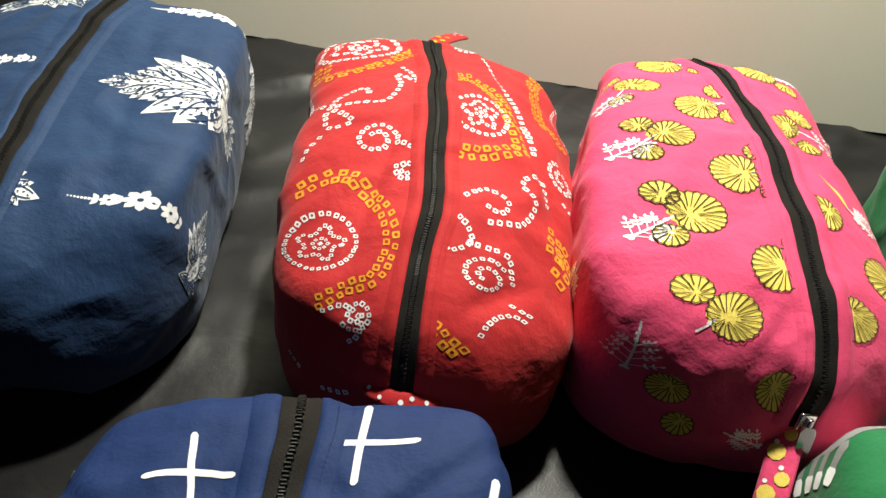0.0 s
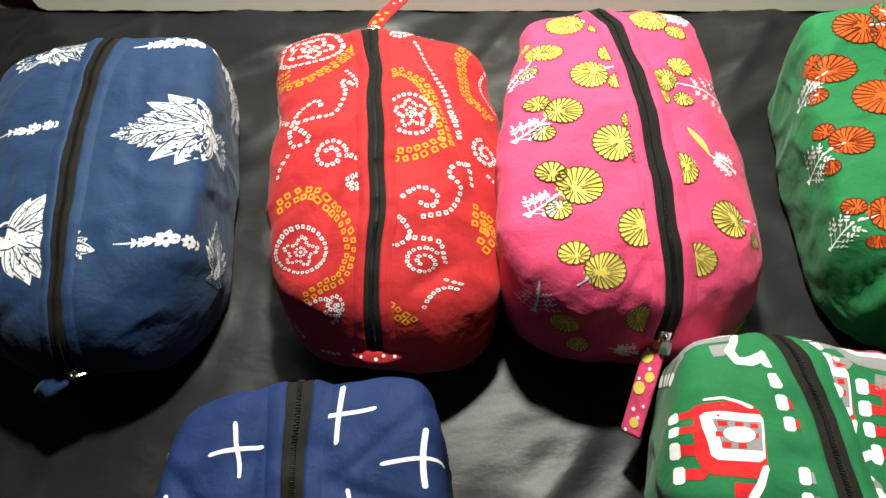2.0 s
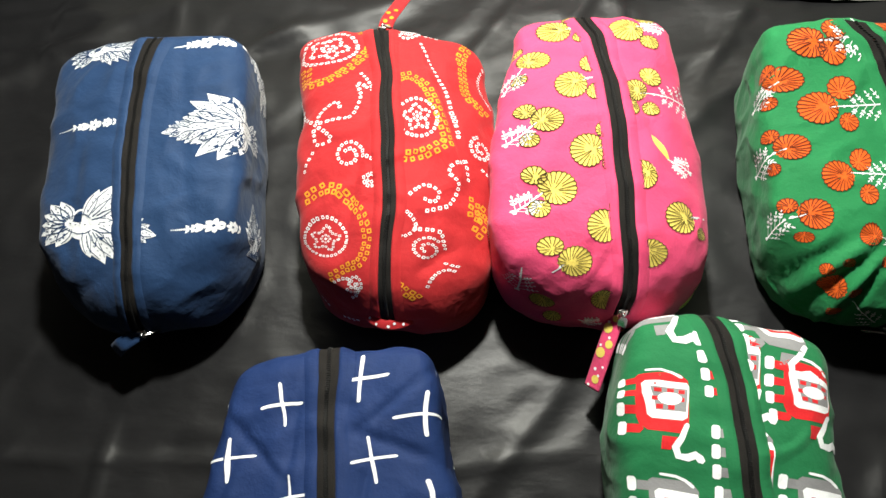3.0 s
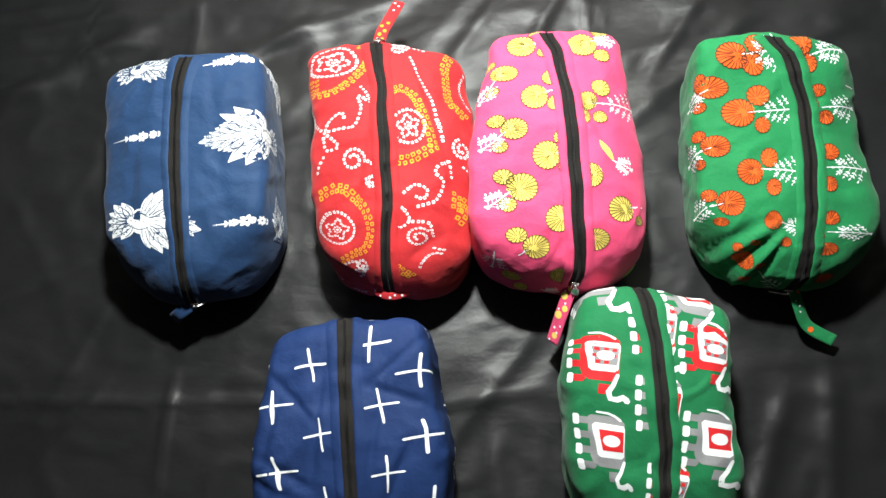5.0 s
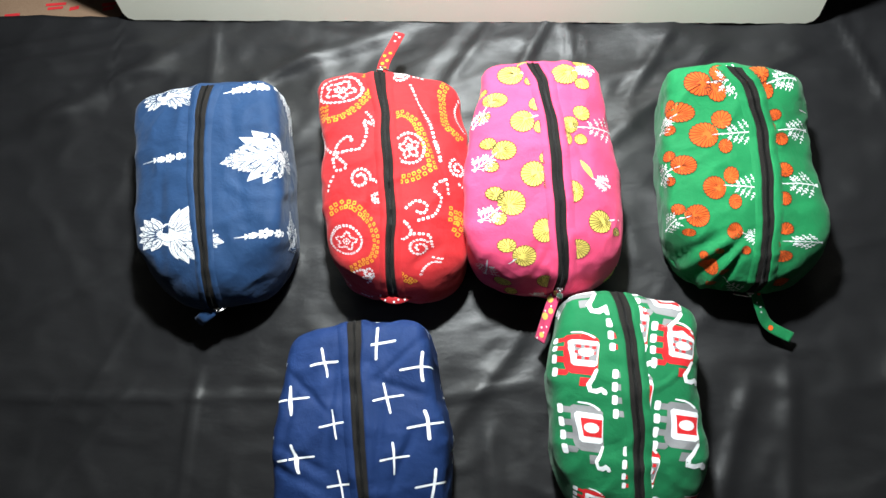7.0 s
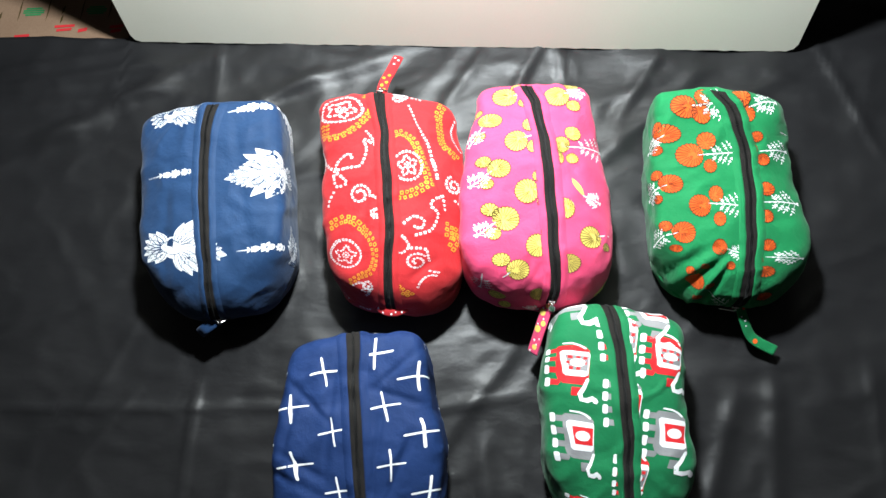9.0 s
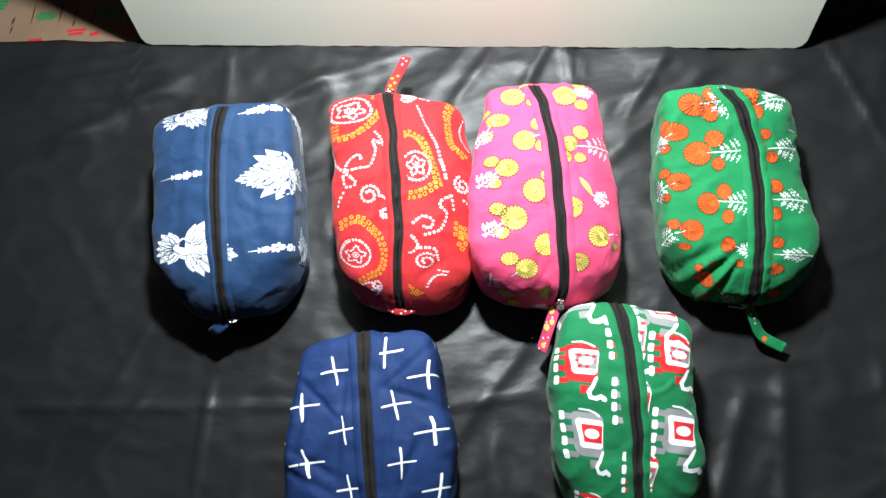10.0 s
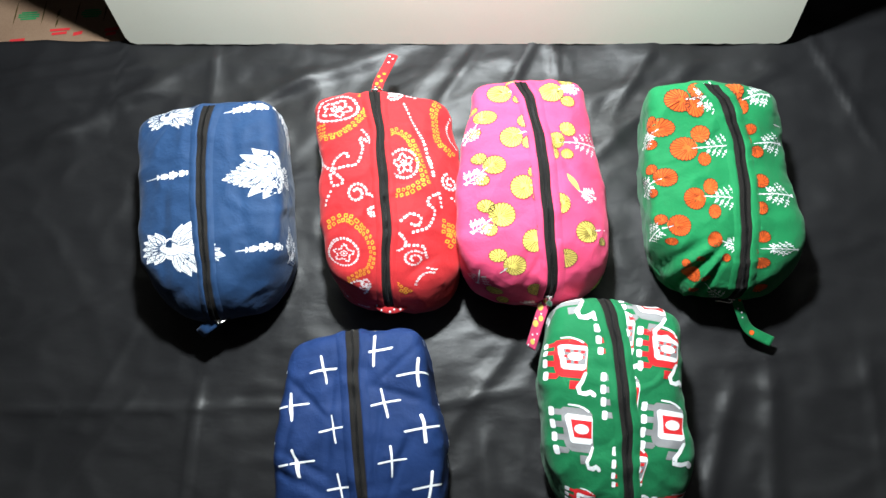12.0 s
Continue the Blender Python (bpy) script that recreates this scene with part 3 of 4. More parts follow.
GREEN_SMALL = [
    (-22.0, 97.8, 7.0),
    (-25.8, 84.6, 9.1),
    (10.8, 98.9, 9.4),
    (19.7, 86.6, 8.3),
    (7.7, 91.9, 7.1),
    (-66.9, 79.2, 7.7),
    (-69.1, 47.5, 6.3),
    (-23.6, 56.5, 11.2),
    (-19.8, 28.2, 8.4),
    (33.2, 64.5, 7.1),
    (42.4, 39.0, 7.4),
    (29.1, 50.0, 7.4),
    (-70.5, 18.1, 6.3),
    (-71.8, -8.6, 5.4),
    (-13.3, -3.5, 10.0),
    (-8.7, -31.7, 8.6),
    (46.0, 5.2, 8.5),
    (47.1, -25.5, 7.8),
    (35.6, -10.2, 5.6),
    (-67.1, -40.0, 6.4),
    (-61.9, -67.9, 7.2),
    (9.6, -91.5, 7.0),
    (53.0, -57.4, 8.1),
    (52.5, -98.2, 9.8),
    (43.1, -80.0, 6.8),
    (-44.7, -105.6, 7.7),
    (-14.2, -127.6, 7.0),
    (-26.4, -96.4, 6.3),
    (-24.6, -155.9, 7.0),
    (53.5, -143.8, 8.8),
]
GREEN_STEM = [
    (-31.7, 91.8, 0.4, 92.1, 1),
    (19.7, 93.0, 44.3, 108.3, 1),
    (-60.7, 64.8, -84.7, 50.2, 1),
    (-33.1, 39.7, 13.7, 44.9, 1),
    (38.5, 47.8, 71.8, 55.5, 1),
    (-62.2, 5.9, -94.8, -2.7, 1),
    (-22.0, -14.5, 21.6, -16.3, 1),
    (42.0, -10.5, 77.5, -5.2, 1),
    (-57.3, -47.3, -93.2, -57.0, 1),
    (1.1, -65.6, 29.0, -72.5, 1),
    (52.0, -75.0, 81.8, -73.4, 1),
    (-13.9, -139.7, 23.2, -172.3, 1),
    (59.6, 81.0, 69.1, 85.6, 0),
]
LOTUS = [
    (-55.9, 123.8, 15.2, 106.7, 0.2),
    (103.1, 35.9, 23.4, 26.9, 0.36),
    (-75.0, -40.3, 26.0, -61.8, 0.31),
    (72.1, 243.3, 61.9, 128.1, 0.3),
    (112, -72, 100, -22, 0.3),
]
ORNAMENT = [
    (60.9, 123.8, 23.8, 112.6),
    (-17.0, 40.9, -66.6, 41.3),
    (86.6, -54.9, 38.7, -58.6),
]
ROSETTE = [
    (-61.2, 112.5, 18.0),
    (-50.0, -80.4, 20.3),
    (24.4, 30.2, 16.8),
    (-1.7, 134.5, 9.6),
]
SPIRAL = [
    (-31.2, -8.4, 12.2),
    (52.1, -82.8, 13.9),
    (82.0, 19.7, 10.4),
    (-8.9, -28.0, 6.4),
    (-14.6, -125.7, 9.3),
]
WHITE_CURVES = [
    [(28.9, -37.4), (38.6, -28.0), (50.7, -31.3), (49.0, -40.1), (40.5, -39.7)],
    [(44.6, -48.6), (60.5, -39.6), (65.6, -21.7), (57.4, -13.0), (58.8, -4.8), (70.3, 3.3)],
    [(-37.3, 73.0), (-22.8, 54.8), (-38.1, 60.9), (-31.4, 47.3), (-34.4, 27.7), (-46.3, 24.0), (-60.0, 22.1), (-59.0, 35.3), (-50.1, 41.7), (-45.5, 34.3)],
    [(-85.0, 51.6), (-78.3, 30.6), (-80.5, 20.9)],
    [(-78.7, 33.6), (-56.5, 15.5), (-47.1, 5.5), (-58.6, 1.7), (-62.5, 16.2)],
    [(-61.7, -5.3), (-67.7, -22.4)],
    [(-15.1, -9.1), (-1.1, -15.1)],
    [(13.8, 121.2), (31.8, 97.8), (50.4, 67.2), (57.1, 45.0), (62.8, 23.3)],
    [(13.9, 137.2), (26.0, 136.7)],
    [(21.7, -48.1), (34.0, -55.9), (38.7, -63.9), (28.1, -72.5), (23.0, -56.9)],
    [(38.7, -63.9), (59.4, -63.2), (66.7, -78.4)],
    [(71.0, 3.5), (74.2, -14.2)],
    [(67.5, -98.4), (75.9, -102.7)],
    [(69.8, 144.8), (86.8, 91.0), (94.3, 68.5)],
    [(5.5, -104.2), (4.3, -131.0)],
    [(85.2, 2.1), (104.2, -9.9)],
    [(-34.2, -128.1), (-23.3, -122.2), (-11.0, -128.4), (-12.2, -138.6), (-19.1, -142.9)],
    [(-56.4, -177.4), (-44.6, -178.7)],
    [(-27.8, -181.1), (-11.1, -173.0)],
    [(51.1, -123.9), (56.4, -113.8), (66.7, -106.8), (74.8, -109.9)],
]
AMBER_CURVES = [
    [(-80.6, 97.3), (-81.6, 69.7), (-68.2, 66.3), (-56.5, 73.9), (-43.4, 91.2), (-31.3, 112.2), (-32.8, 131.6), (-38.7, 132.3)],
    [(-65.9, -43.3), (-52.4, -37.1), (-39.1, -37.6), (-28.4, -45.2), (-13.1, -58.0), (-5.5, -77.8), (-9.7, -100.9), (-25.6, -111.8), (-39.0, -124.5)],
    [(-2.7, 66.5), (11.2, 73.2), (27.5, 65.8), (35.7, 52.7), (42.3, 39.9), (49.4, 22.4), (51.9, 13.2)],
    [(12.4, -7.6), (26.9, -4.3), (37.9, 1.6), (51.3, 13.1)],
    [(48.6, 142.9), (52.4, 124.0), (62.1, 105.5), (71.9, 71.2), (79.8, 62.1), (86.1, 57.4)],
    [(80.8, -27.6), (81.7, -42.9), (91.5, -33.3), (86.1, -56.1)],
    [(26.8, -122.0), (34.5, -129.5), (41.8, -135.6)],
]
PLUS = [
    (-22.4, 94.7),
    (27.6, 105.5),
    (60.1, 78.9),
    (-54.4, 61.8),
    (35.6, 51.5),
    (-18.1, 32.6),
    (61.5, 21.2),
    (-53.6, 4.1),
    (37.1, -6.5),
    (-20.0, -25.8),
    (68.1, -36.1),
    (126.0, 48.2),
    (117.5, -7.0),
    (-59.6, -52.3),
    (45.1, -64.4),
    (-25.8, -91.5),
    (85.0, -148.5),
    (-32.2, 155.0),
    (59.3, 148.7),
]
BITS = [
    (1.4, 113.6),
    (13.5, 22.2),
    (16.2, -38.1),
    (-3.5, 62.1),
    (-69.4, 27.1),
    (26.5, 137.9),
    (-58.0, 106.1),
]
BLOCK = [
    (-45.7, 57.1, 0),
    (-38.8, -15.8, 1),
    (47.2, 76.7, 0),
    (55.1, -2.8, 1),
    (3.0, 88.2, 0),
    (10.2, 22.5, 1),
    (27.1, -49.7, 0),
    (-33.0, -110.0, 0),
    (80.9, -105.2, 0),
    (-43.6, 139.8, 1),
    (29.0, 126.7, 1),
]
ZIP_BLUE = [
    (-180.6, -15.4),
    (-124.4, -7.9),
    (-59.1, -3.8),
    (1.7, -3.9),
    (52.1, -3.2),
    (93.4, 1.2),
    (122.0, 6.8),
]
ZIP_RED = [
    (-169.5, 16.7),
    (-111.3, 15.6),
    (-54.6, 13.1),
    (4.0, 2.1),
    (58.4, -9.8),
    (112.0, -21.6),
    (146.1, -24.6),
]
ZIP_PINK = [
    (-158.7, 21.3),
    (-110.4, 25.3),
    (-54.4, 20.0),
    (-7.6, 15.8),
    (45.9, 11.7),
    (99.0, 1.4),
    (127.5, -8.7),
]
ZIP_GREEN = [
    (-181.3, 31.2),
    (-120.5, 34.3),
    (-67.4, 34.8),
    (-9.4, 28.9),
    (46.2, 22.2),
    (84.3, 6.6),
    (102.8, -8.7),
]
ZIP_NAVY = [
    (-114.0, -3.6),
    (-39.0, 4.1),
    (1.7, 5.1),
    (42.5, 6.7),
    (89.2, 7.1),
    (109.0, 8.3),
    (149.7, 4.9),
]
ZIP_FOREST = [
    (-182.8, 32.5),
    (-85.4, 26.7),
    (-26.7, 15.7),
    (23.1, 5.4),
    (70.4, -1.1),
    (101.3, -8.1),
    (131.0, -14.1),
]

rnd = random.Random(11)


def mm(rows):
    return [tuple(c * 0.001 for c in r) for r in rows]


def marigold(p, ink, stems, a, b, r, big=True):
    """A round many-petalled flower: scalloped disc, dark outline and petal lines that meet towards its stem."""
    line = BROWN_INK if p is green else OUTLINE_INK
    near = min(stems, key=lambda s: (s[0] - a) ** 2 + (s[1] - b) ** 2)
    toward = math.atan2(near[1] - b, near[0] - a) + rnd.uniform(-0.3, 0.3)
    a, b, r = a * 0.001, b * 0.001, r * (0.00092 if p is green else 0.00106)
    teeth = 21 if big else 13
    turn = rnd.uniform(0, 6.28)

    def rim(t):
        return r * (1 + 0.04 * math.cos(teeth * t)) * (1 - (0.16 if big else 0.05) * math.exp(-(math.remainder(t - toward, 2 * math.pi) / 0.35) ** 2))

    p.disc(ink, a, b, r, 1, 2 * teeth, 0.04, teeth)
    edge = [(a + rim(t) * math.cos(t), b + rim(t) * math.sin(t)) for t in [2 * math.pi * i / (3 * teeth) for i in range(3 * teeth + 1)]]
    p.stroke(line, edge, 0.0006, 0.0006, 5, 0.01, False)
    fx, fy = a + 0.38 * r * math.cos(toward), b + 0.38 * r * math.sin(toward)
    for i in range(teeth):
        t = (2 * i + 1) * math.pi / teeth
        ex, ey = a + rim(t) * math.cos(t), b + rim(t) * math.sin(t)
        k0 = rnd.uniform(0.12, 0.5)
        mx, my = fx + (ex - fx) * (k0 + 1) / 2 + rnd.uniform(-1, 1) * r * 0.03, fy + (ey - fy) * (k0 + 1) / 2 + rnd.uniform(-1, 1) * r * 0.03
        p.stroke(line, [(fx + (ex - fx) * k0, fy + (ey - fy) * k0), (mx, my), (ex, ey)], 0.00045, 0.00065, 5, 0.003, False)
    p.flush("flower_print", detail="outline")


def sprig(p, a0, b0, a1, b1, leaves):
    """A white stem from a flower to its foot, with a bush of small oval leaflets on side twigs that point back to the flower."""
    s, e = Vector((a0, b0)) * 0.001, Vector((a1, b1)) * 0.001
    d = e - s
    n, ang = d.length, math.atan2(d.y, d.x)
    ahead = d.normalized()
    side = Vector((-ahead.y, ahead.x))
    p.stroke(WHITE_INK, [tuple(s), tuple(s.lerp(e, 0.5) + side * 0.0005), tuple(e)], 0.0008, 0.0013, 2)
    for u in (0.22, 0.36):
        p.disc(WHITE_INK, *(s.lerp(e, u)), 0.0010, 2, 8, sx=1.5, ang=ang)
    if leaves:
        foot = e - ahead * 0.0006
        p.patch(WHITE_INK, lambda u, v: tuple(foot + ahead * u + side * v), [(-0.0022, 0.0), (0.0010, -0.0021), (0.0022, -0.0016), (0.0018, 0.0), (0.0022, 0.0016), (0.0010, 0.0021)], 2)
        for k in range(4):
            base = s.lerp(e, 0.48 + 0.155 * k)
            reach = min(0.0145, 0.40 * n + 0.001) * (0.55 + 0.15 * k)
            for sg in (-1, 1):
                t = ang + math.pi - sg * (0.80 + 0.06 * k) + rnd.uniform(-0.08, 0.08)
                way = Vector((math.cos(t), math.sin(t)))
                tip = base + way * reach
                p.stroke(WHITE_INK, [tuple(base), tuple(tip)], 0.00050, 0.00040, 2)
                for g in (0.50, 0.76, 1.0):
                    q = base.lerp(tip, g)
                    for h in (-0.85, 0.85) if g < 0.95 else (0.0,):
                        p.leaf(WHITE_INK, q.x, q.y, t + h, 0.0027 * rnd.uniform(0.85, 1.15), 0.0014, 2, 4)
    p.flush("sprig_print")


def lotus(p, a0, b0, a1, b1, wide):
    """A layered lotus seen from the side, base to tip; pale petals with slits of the ground colour."""
    s, e = Vector((a0, b0)) * 0.001, Vector((a1, b1)) * 0.001
    d = e - s
    n, ang = d.length, math.atan2(d.y, d.x)
    w = n * wide * 1.15

    def at(u, v):
        q = s + d * u + Vector((-d.y, d.x)).normalized() * v
        return q.x, q.y

    def petal(u, v, t, length, width, layer):
        x, y = at(u, v)
        p.leaf(WHITE_INK, x, y, ang + t, length, width, 1, 7, 1.15)
        ca, sa = math.cos(ang + t), math.sin(ang + t)
        for sg in (-1, 1):
            inner = []
            for g in (0.16, 0.32, 0.5, 0.68, 0.82):
                o = sg * width * 0.33 * math.sin(math.pi * g ** 0.87)
                inner.append((x + ca * length * g - sa * o, y + sa * length * g + ca * o))
            p.stroke(p.material, inner, 0.00085, 0.0006, 4, 0.004, False)
        for g in range(4):
            m = length * (0.30 + 0.13 * g)
            p.leaf(p.material, x + ca * m, y + sa * m, ang + t + 0.5 * (-1) ** g, 0.0020, 0.0010, 4, 3)

    # flared foot
    for t, length in ((0.0, 0.20), (0.40, 0.21), (-0.40, 0.21), (0.78, 0.23), (-0.78, 0.23), (1.10, 0.20), (-1.10, 0.20)):
        petal(0.20, 0.0, math.pi + t, n * length, n * 0.10, 1)
    petal(0.42, 0.0, math.pi, n * 0.32, n * 0.24, 1)
    # bowl
    c = at(0.47, 0.0)
    p.disc(WHITE_INK, c[0], c[1], w * 0.60, 1, 18, sx=n * 0.19 / (w * 0.60), ang=ang)
    for sg in (-1, 1):
        petal(0.31, sg * w * 0.05, sg * 1.28, w * 0.78, w * 0.34, 1)
        petal(0.33, sg * w * 0.06, sg * 1.02, w * 1.06, w * 0.42, 3)
        petal(0.35, sg * w * 0.06, sg * 0.72, w * 1.12, w * 0.42, 5)
        petal(0.38, sg * w * 0.05, sg * 0.42, n * 0.38, w * 0.38, 5)
        petal(0.54, sg * w * 0.14, sg * 0.78, n * 0.20, w * 0.27, 3)
        petal(0.62, sg * w * 0.09, sg * 0.64, n * 0.19, w * 0.24, 3)
        petal(0.71, sg * w * 0.06, sg * 0.56, n * 0.16, w * 0.20, 3)
        petal(0.80, sg * w * 0.03, sg * 0.46, n * 0.13, w * 0.16, 3)
    petal(0.32, 0.0, 0.0, n * 0.38, w * 0.50, 7)
    petal(0.56, 0.0, 0.0, n * 0.24, w * 0.34, 6)
    petal(0.76, 0.0, 0.0, n * 0.24, w * 0.24, 6)
    p.flush("lotus_print")


def ornament(p, a0, b0, a1, b1):
    """A slim pendant: rosette with buds and a trail of dots to its tip."""
    s, e = Vector((a0, b0)) * 0.001, Vector((a1, b1)) * 0.001
    d = e - s
    n, ang = d.length, math.atan2(d.y, d.x)
    side = Vector((-d.y, d.x)).normalized()
    for k in range(8):
        q = s.lerp(e, 0.76 + 0.034 * k)
        p.disc(WHITE_INK, q.x, q.y, 0.0009 - 0.00006 * k, 1, 7)
    for u, r in ((0.22, 0.0030), (0.46, 0.0036), (0.64, 0.0024)):
        q = s.lerp(e, u)
        for i in range(7):
            t = ang + 2 * math.pi * i / 7
            p.leaf(WHITE_INK, q.x, q.y, t, r * 1.6, r * 0.85, 1, 4, 0.7)
        p.disc(p.material, q.x, q.y, r * 0.28, 2, 8)
    for u in (0.06, 0.13, 0.33, 0.56, 0.72):
        for sg in (-1, 1):
            q = s.lerp(e, u)
            p.leaf(WHITE_INK, q.x, q.y, ang + sg * 0.9, 0.0042, 0.0022, 1, 4)
    p.flush("pendant_print")


def curve_points(pts, step):
    """Evenly spaced places along a smooth curve through pts, with the direction there."""
    v = [Vector(q) for q in pts]
    fine = []
    for i in range(len(v) - 1):
        p0, p1, p2, p3 = v[max(0, i - 1)], v[i], v[i + 1], v[min(len(v) - 1, i + 2)]
        for k in range(12):
            t = k / 12
            fine.append(0.5 * ((2 * p1) + (p2 - p0) * t + (2 * p0 - 5 * p1 + 4 * p2 - p3) * t * t + (3 * p1 - p0 - 3 * p2 + p3) * t ** 3))
    fine.append(v[-1])
    out, run = [(fine[0], (fine[1] - fine[0]).normalized())], 0.0
    for p, q in zip(fine, fine[1:]):
        run += (q - p).length
        if run >= step:
            out.append((q, (q - p).normalized()))
            run = 0.0
    return out


def tied_dots(p, ink, pts, r, step, rows=1):
    for q, d in curve_points(pts, step):
        s = Vector((-d.y, d.x))
        for k in range(rows):
            o = (k - (rows - 1) / 2) * r * 2.1
            g = q + s * o + d * (step * 0.5 * (k % 2))
            p.ring(ink, g.x + rnd.uniform(-1, 1) * r * 0.12, g.y + rnd.uniform(-1, 1) * r * 0.12, r * rnd.uniform(0.88, 1.12), rnd.uniform(0.38, 0.52), 1, 8, math.atan2(d.y, d.x) + rnd.uniform(-0.3, 0.3) + 0.78)


def circle(a, b, r, t0=0.0, t1=6.28, k=14, shrink=1.0):
    return [(a + r * (1 + (shrink - 1) * i / k) * math.cos(t0 + (t1 - t0) * i / k), b + r * (1 + (shrink - 1) * i / k) * math.sin(t0 + (t1 - t0) * i / k)) for i in range(k + 1)]


def blocks(p, a, b, kind):
    """A repeat of the block print: rows of pale squares on bars, a framed panel and a pale curl."""
    k = 0.000224
    main, other = (RED_INK, GREY_INK) if kind == 0 else (GREY_INK, RED_INK)

    def lay(u, v):
        return a * 0.001 + u * k, b * 0.001 - v * k

    p.patch(main, lay, [(-76, -86), (-66, -94), (30, -94), (52, -70), (56, 66), (48, 100), (-40, 98), (-62, 84), (-72, 60)], 1)
    for v in (-70, -16, 40, 96):
        u0 = -104 if v < 90 else -96
        p.patch(main, lay, [(u0, v - 13), (-60, v - 13), (-50, v), (-60, v + 13), (u0, v + 13)], 1)
    p.patch(WHITE_INK, lay, [(-62, -56), (-52, -66), (48, -62), (54, -50), (52, 52), (40, 62), (-34, 62), (-46, 52)], 2)
    p.patch(other, lay, [(-38, -42), (50, -40), (48, 36), (-26, 36)], 3)
    if kind == 0:
        for u, v in ((-22, -30), (6, -30), (-28, 0), (34, 0), (-18, 26), (10, 26), (34, -28)):
            p.patch(main, lay, [(u - 8, v - 7), (u + 8, v - 7), (u + 8, v + 7), (u - 8, v + 7)], 4)
    p.patch(WHITE_INK, lay, [(6 + 30 * math.cos(t), -2 + 22 * math.sin(t)) for t in [6.283 * i / 14 for i in range(14)]], 5)
    for u, v in ((-118, -72), (-117, -16), (-114, 40), (-106, 98)):
        p.patch(WHITE_INK, lay, [(u - 13, v - 15), (u - 7, v - 20), (u + 8, v - 20), (u + 13, v - 14), (u + 13, v + 14), (u + 8, v + 20), (u - 7, v + 20), (u - 13, v + 15)], 2)
    p.stroke(WHITE_INK, [lay(*q) for q in ((-46, -106), (-10, -104), (14, -96), (34, -82))], 0.0014, 0.0022, 2, 0.003)
    curl = ((52, 74), (40, 112), (24, 140), (30, 164), (54, 166), (74, 156), (88, 166))
    p.patch(main, lay, [(-6, 112), (30, 112), (12, 150), (-8, 150)], 1)
    p.stroke(WHITE_INK, [lay(*q) for q in curl], 0.0026, 0.0056, 2, 0.003)
    p.flush("block_print")


# pink and green flower prints
for row in PINK_BIG + PINK_FRONT_BIG:
    marigold(pink, YELLOW_INK, PINK_STEM, *row)
for row in PINK_SMALL + PINK_FRONT_SMALL:
    marigold(pink, YELLOW_INK, PINK_STEM, *row, big=False)
for row in PINK_STEM + PINK_FRONT_STEM:
    sprig(pink, *row)
for a0, b0, a1, b1 in mm(PINK_HALF):
    pink.leaf(YELLOW_INK, a0, b0, math.atan2(b1 - b0, a1 - a0), math.hypot(a1 - a0, b1 - b0), 0.008, 1)
    pink.flush("flower_print")
for row in GREEN_BIG:
    marigold(green, ORANGE_INK, GREEN_STEM, *row)
for row in GREEN_SMALL:
    marigold(green, ORANGE_INK, GREEN_STEM, *row, big=False)
for row in GREEN_STEM:
    sprig(green, *row)

# blue lotus print
for row in LOTUS:
    lotus(blue, *row)
for row in ORNAMENT:
    ornament(blue, *row)

# red tie-dyed dots
for a, b, r in mm(ROSETTE):
    tied_dots(red, WHITE_INK, circle(a, b, r * 1.05), 0.0017, 0.0040)
    petals = [(a + r * (0.58 + 0.16 * math.cos(5 * t + a * 900)) * math.cos(t), b + r * (0.58 + 0.16 * math.cos(5 * t + a * 900)) * math.sin(t)) for t in [6.283 * i / 20 for i in range(21)]]
    tied_dots(red, WHITE_INK, petals, 0.0015, 0.0037)
    tied_dots(red, WHITE_INK, circle(a, b, r * 0.22, k=6), 0.0013, 0.0033)
    red.ring(WHITE_INK, a, b, 0.0016, 0.2, 1)
for i, (a, b, r) in enumerate(mm(SPIRAL)):
    tied_dots(red, WHITE_INK, circle(a, b, r, i, i + 9.6, 26, 0.25), 0.0017, 0.0040)
for row in WHITE_CURVES:
    tied_dots(red, WHITE_INK, mm(row), 0.0017, 0.0040)
for row in AMBER_CURVES:
    tied_dots(red, AMBER_INK, mm(row), 0.0026, 0.0058, 2)
red.flush("dot_print", "white and amber tied-dot pattern", "amber_dots", "stuff")

# navy plus signs
for a, b in mm(PLUS):
    t = rnd.uniform(-0.05, 0.05) + 0.04
    u, v = Vector((math.cos(t), math.sin(t))), Vector((-math.sin(t), math.cos(t)))
    c, n1, n2 = Vector((a, b)), rnd.uniform(0.0118, 0.0134), rnd.uniform(0.0132, 0.0150)
    w = rnd.uniform(0.0019, 0.0023)
    navy.stroke(WHITE_INK, [tuple(c - u * n1), tuple(c + v * 0.0006), tuple(c + u * n1)], w, w * 0.85, 1, 0.003)
    navy.stroke(WHITE_INK, [tuple(c - v * n2), tuple(c), tuple(c + v * n2)], w * 0.9, w, 2, 0.003)
    navy.flush("plus_print")
for a, b in mm(BITS):
    navy.disc(WHITE_INK, a, b, 0.0016, 1, 8, sx=1.4)
navy.flush("speck_print", "stray white specks", kind="stuff")

# forest green block print
for row in BLOCK:
    blocks(forest, *row)

# zippers
for p, path in ((blue, ZIP_BLUE), (red, ZIP_RED), (pink, ZIP_PINK), (green, ZIP_GREEN), (navy, ZIP_NAVY), (forest, ZIP_FOREST)):
    p.zipper(mm(path))


def zip_end(path, k=0):
    b, a = path[k]
    return a * 0.001, b * 0.001


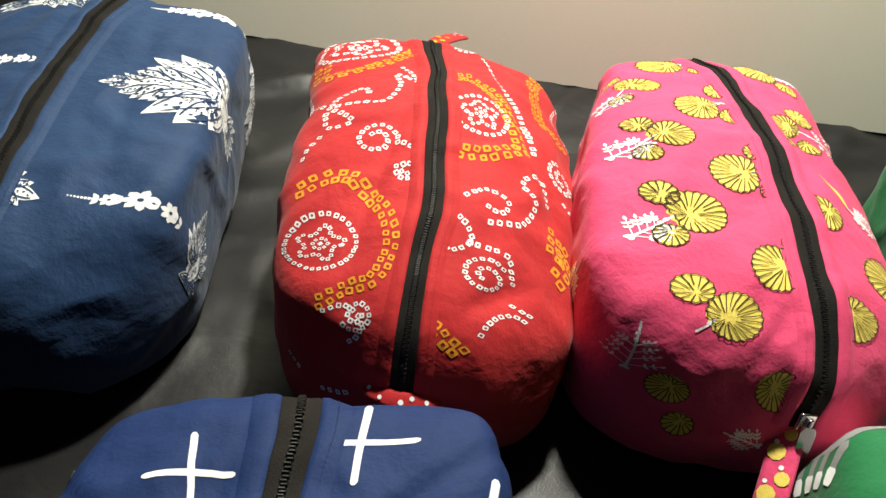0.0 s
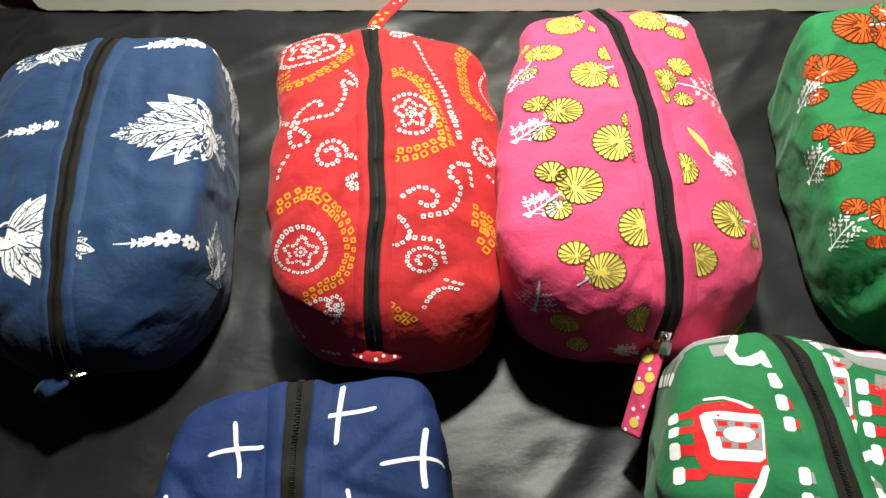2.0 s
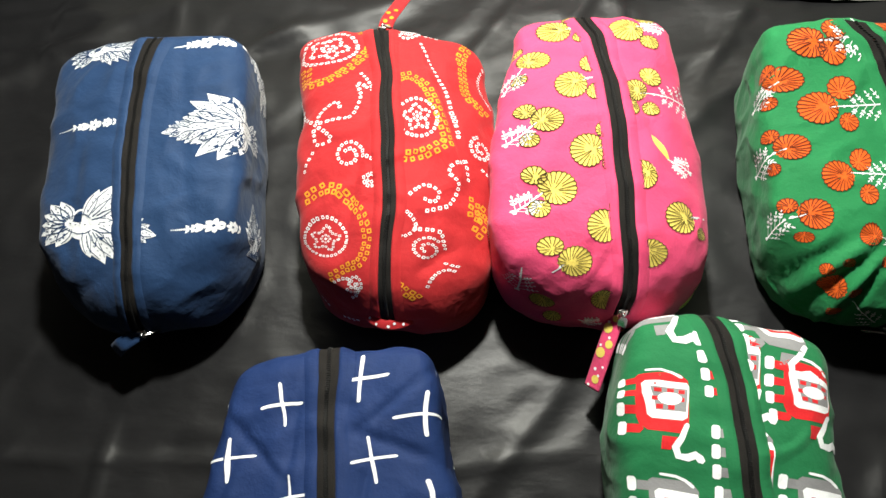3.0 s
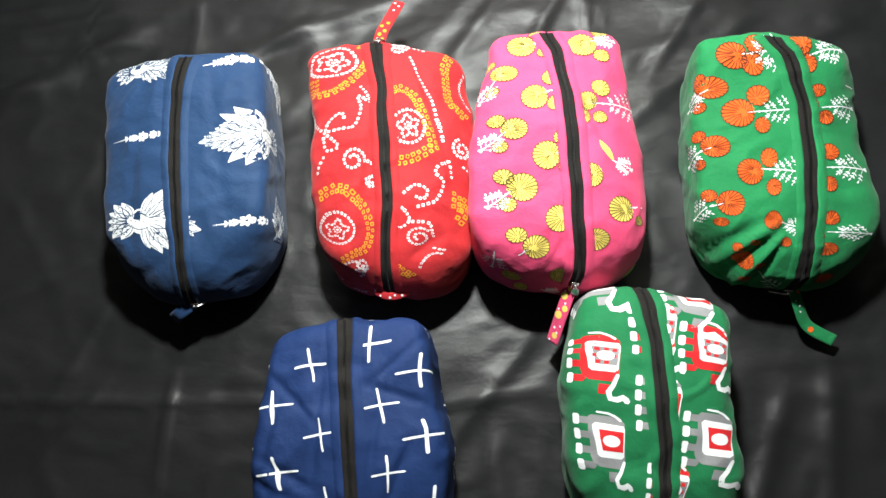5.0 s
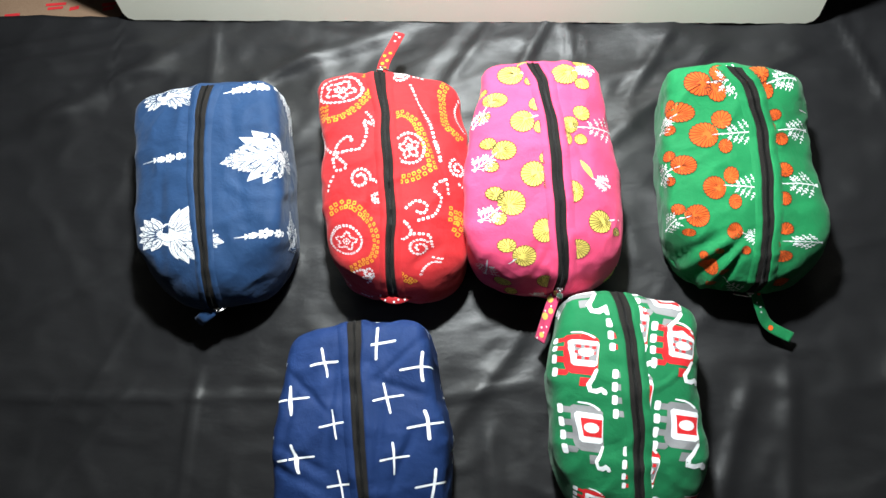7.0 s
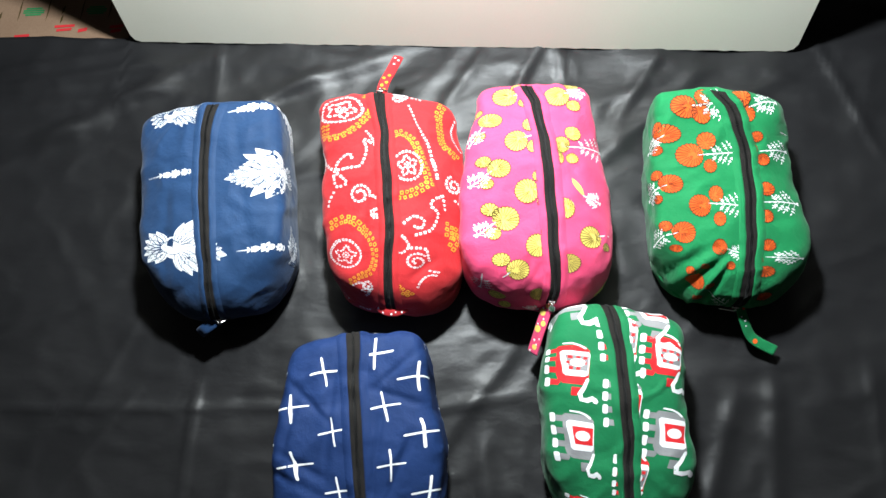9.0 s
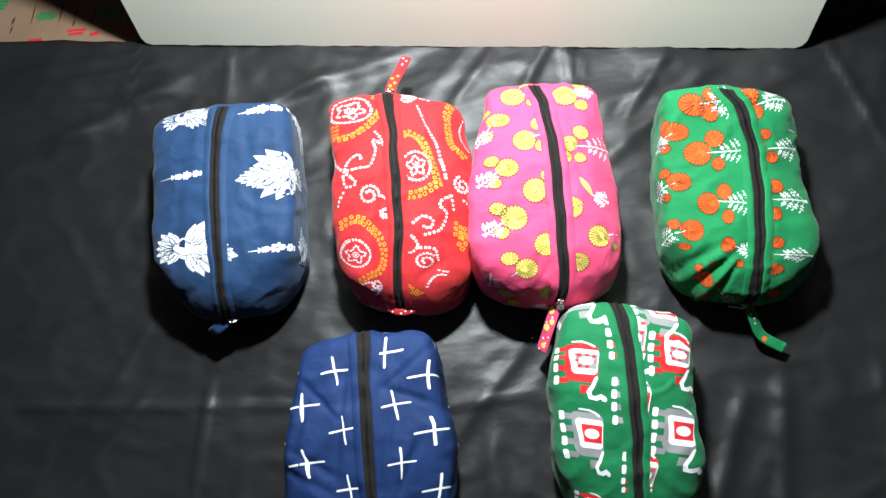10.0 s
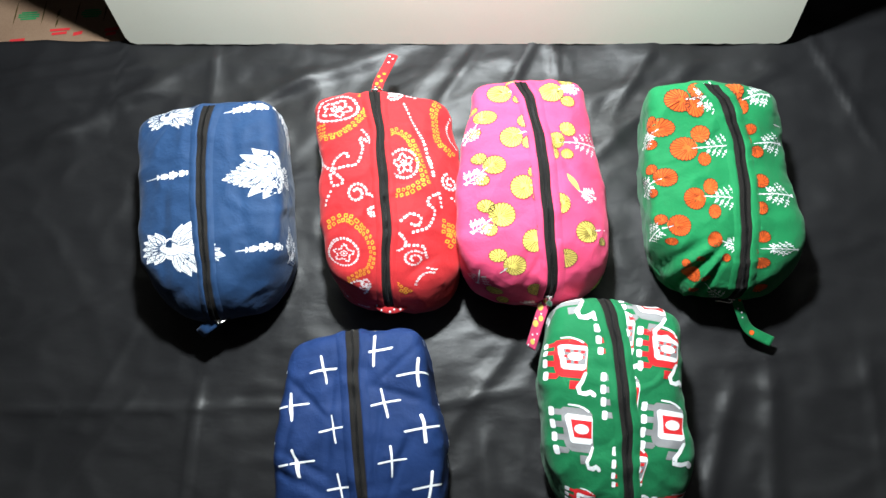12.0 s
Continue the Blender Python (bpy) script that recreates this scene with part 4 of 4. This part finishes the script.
a, b = zip_end(ZIP_PINK)
pink.slider(a, b + 0.006, 4, 0.020, -4)
a, b = zip_end(ZIP_BLUE)
blue.slider(a + 0.004, b + 0.004, 62, 0.022, 30)
a, b = zip_end(ZIP_GREEN)
green.slider(a, b + 0.002, -58, 0.018, 10)
a, b = zip_end(ZIP_RED, -1)
red.slider(a, b - 0.001, 95, 0.010, 20)

# fabric loop tabs at the zipper ends, in each pouch's own space
e = red.on(*zip_end(ZIP_RED, -1))[0]
red.tab([e + Vector((0.001, -0.004, 0.0005)), e + Vector((0.003, 0.012, 0.002)), e + Vector((0.008, 0.035, -0.006)), e + Vector((0.013, 0.062, -0.018))], 0.0135, RED,
        prints=((AMBER_INK, [(0.3, -0.1, 0.0022), (0.38, 0.2, 0.0022), (0.46, -0.2, 0.0022), (0.55, 0.15, 0.0022), (0.22, 0.2, 0.002)]), (WHITE_INK, [(0.8, 0, 0.0014), (0.88, 0.2, 0.0014), (0.93, -0.2, 0.0014)])),
        label="red dotted fabric loop tab")
e, out = red.on(*zip_end(ZIP_RED, 0))
red.tab([e + out * 0.000 + Vector((-0.018, 0.003, 0.000)), e + out * 0.003 + Vector((-0.009, 0.0, 0.003)), e + out * 0.004 + Vector((0, -0.001, 0.004)), e + out * 0.003 + Vector((0.009, 0.0, 0.003)), e + out * 0.000 + Vector((0.018, 0.003, 0.000))], 0.0085, RED, up=(0, -0.45, 0.9),
        prints=((WHITE_INK, [(0.15, 0, 0.0012), (0.30, 0.15, 0.0011), (0.55, 0.1, 0.0013), (0.66, -0.15, 0.0012), (0.82, 0.1, 0.0012)]),), label="red fabric end lip")
e = green.on(*zip_end(ZIP_GREEN, 0))[0]
green.tab([e + Vector((0.005, 0.002, 0.002)), e + Vector((0.012, -0.016, -0.004)), e + Vector((0.024, -0.034, -0.014)), e + Vector((0.050, -0.046, -0.018))], 0.0125, GREEN, up=(0.3, -0.3, 0.9),
          prints=((ORANGE_INK, [(0.72, 0.1, 0.003), (0.15, -0.2, 0.002)]), (WHITE_INK, [(0.35, 0, 0.0012), (0.25, 0.2, 0.001), (0.45, 0.1, 0.001)])), label="green fabric loop tab with orange print")
e = pink.on(*zip_end(ZIP_PINK, 0))[0]
pink.tab([e + Vector((-0.002, 0.002, -0.004)), e + Vector((-0.006, -0.012, -0.010)), e + Vector((-0.012, -0.030, -0.018)), e + Vector((-0.019, -0.052, -0.032))], 0.0150, PINK, up=(-0.6, 0, 0.8),
         prints=((YELLOW_INK, [(0.14, -0.15, 0.0030), (0.32, 0.15, 0.0042), (0.50, -0.2, 0.0034), (0.66, 0.12, 0.0042), (0.90, -0.1, 0.0034)]), (WHITE_INK, [(0.80, 0.1, 0.0014), (0.84, -0.2, 0.0012), (0.22, 0.2, 0.0012), (0.42, -0.1, 0.0012), (0.58, 0.25, 0.0011), (0.76, -0.3, 0.0011), (0.97, 0.2, 0.0012)])), label="pink fabric loop tab with yellow print")
e, out = blue.on(*zip_end(ZIP_BLUE, 0))
blue.tab([e + out * 0.001 + Vector((0.002, 0, 0.002)), e + out * 0.005 + Vector((-0.006, -0.001, 0.003)), e + out * 0.009 + Vector((-0.015, -0.002, 0.001)), e + out * 0.010 + Vector((-0.023, -0.003, -0.007))], 0.0130, BLUE, up=(0.2, -0.3, 0.9), label="blue fabric loop tab")

# printed marks on the sheet beyond the cloth
def sheet_print(name, material, marks):
    bm = bmesh.new()
    for cx, cy, w, h, bars in marks:
        for k in range(bars):
            y = cy - h / 2 + h * (k + 0.5) / bars
            g = h / bars * 0.34
            vs = [bm.verts.new((cx + sx * w / 2 * (1 - 0.25 * (k % 3 == 0)), y + sy * g + sx * g * 0.6, -0.0074)) for sx, sy in ((-1, -1), (1, -1), (1, 1), (-1, 1))]
            bm.faces.new(vs)
    tagged(part(name, bm, material, smooth=False), "faded printed marks on the beige sheet", "print", kind="structure")


sheet_print("trim_green_print", GREEN, [(-0.60, 0.676, 0.032, 0.014, 4), (-0.505, 0.680, 0.030, 0.014, 4), (-0.68, 0.70, 0.03, 0.03, 5)])
sheet_print("trim_red_print", RED, [(-0.548, 0.650, 0.030, 0.012, 2), (-0.520, 0.647, 0.018, 0.008, 1), (-0.61, 0.636, 0.03, 0.006, 1), (0.60, 0.68, 0.03, 0.02, 3), (-0.47, 0.65, 0.02, 0.014, 2)])
sheet_print("trim_dark_print", OUTLINE_INK, [(-0.621, 0.680, 0.003, 0.040, 1), (-0.578, 0.682, 0.003, 0.040, 1), (-0.526, 0.682, 0.003, 0.036, 1), (-0.484, 0.684, 0.003, 0.036, 1), (-0.555, 0.672, 0.004, 0.03, 2), (-0.65, 0.66, 0.004, 0.03, 2)])
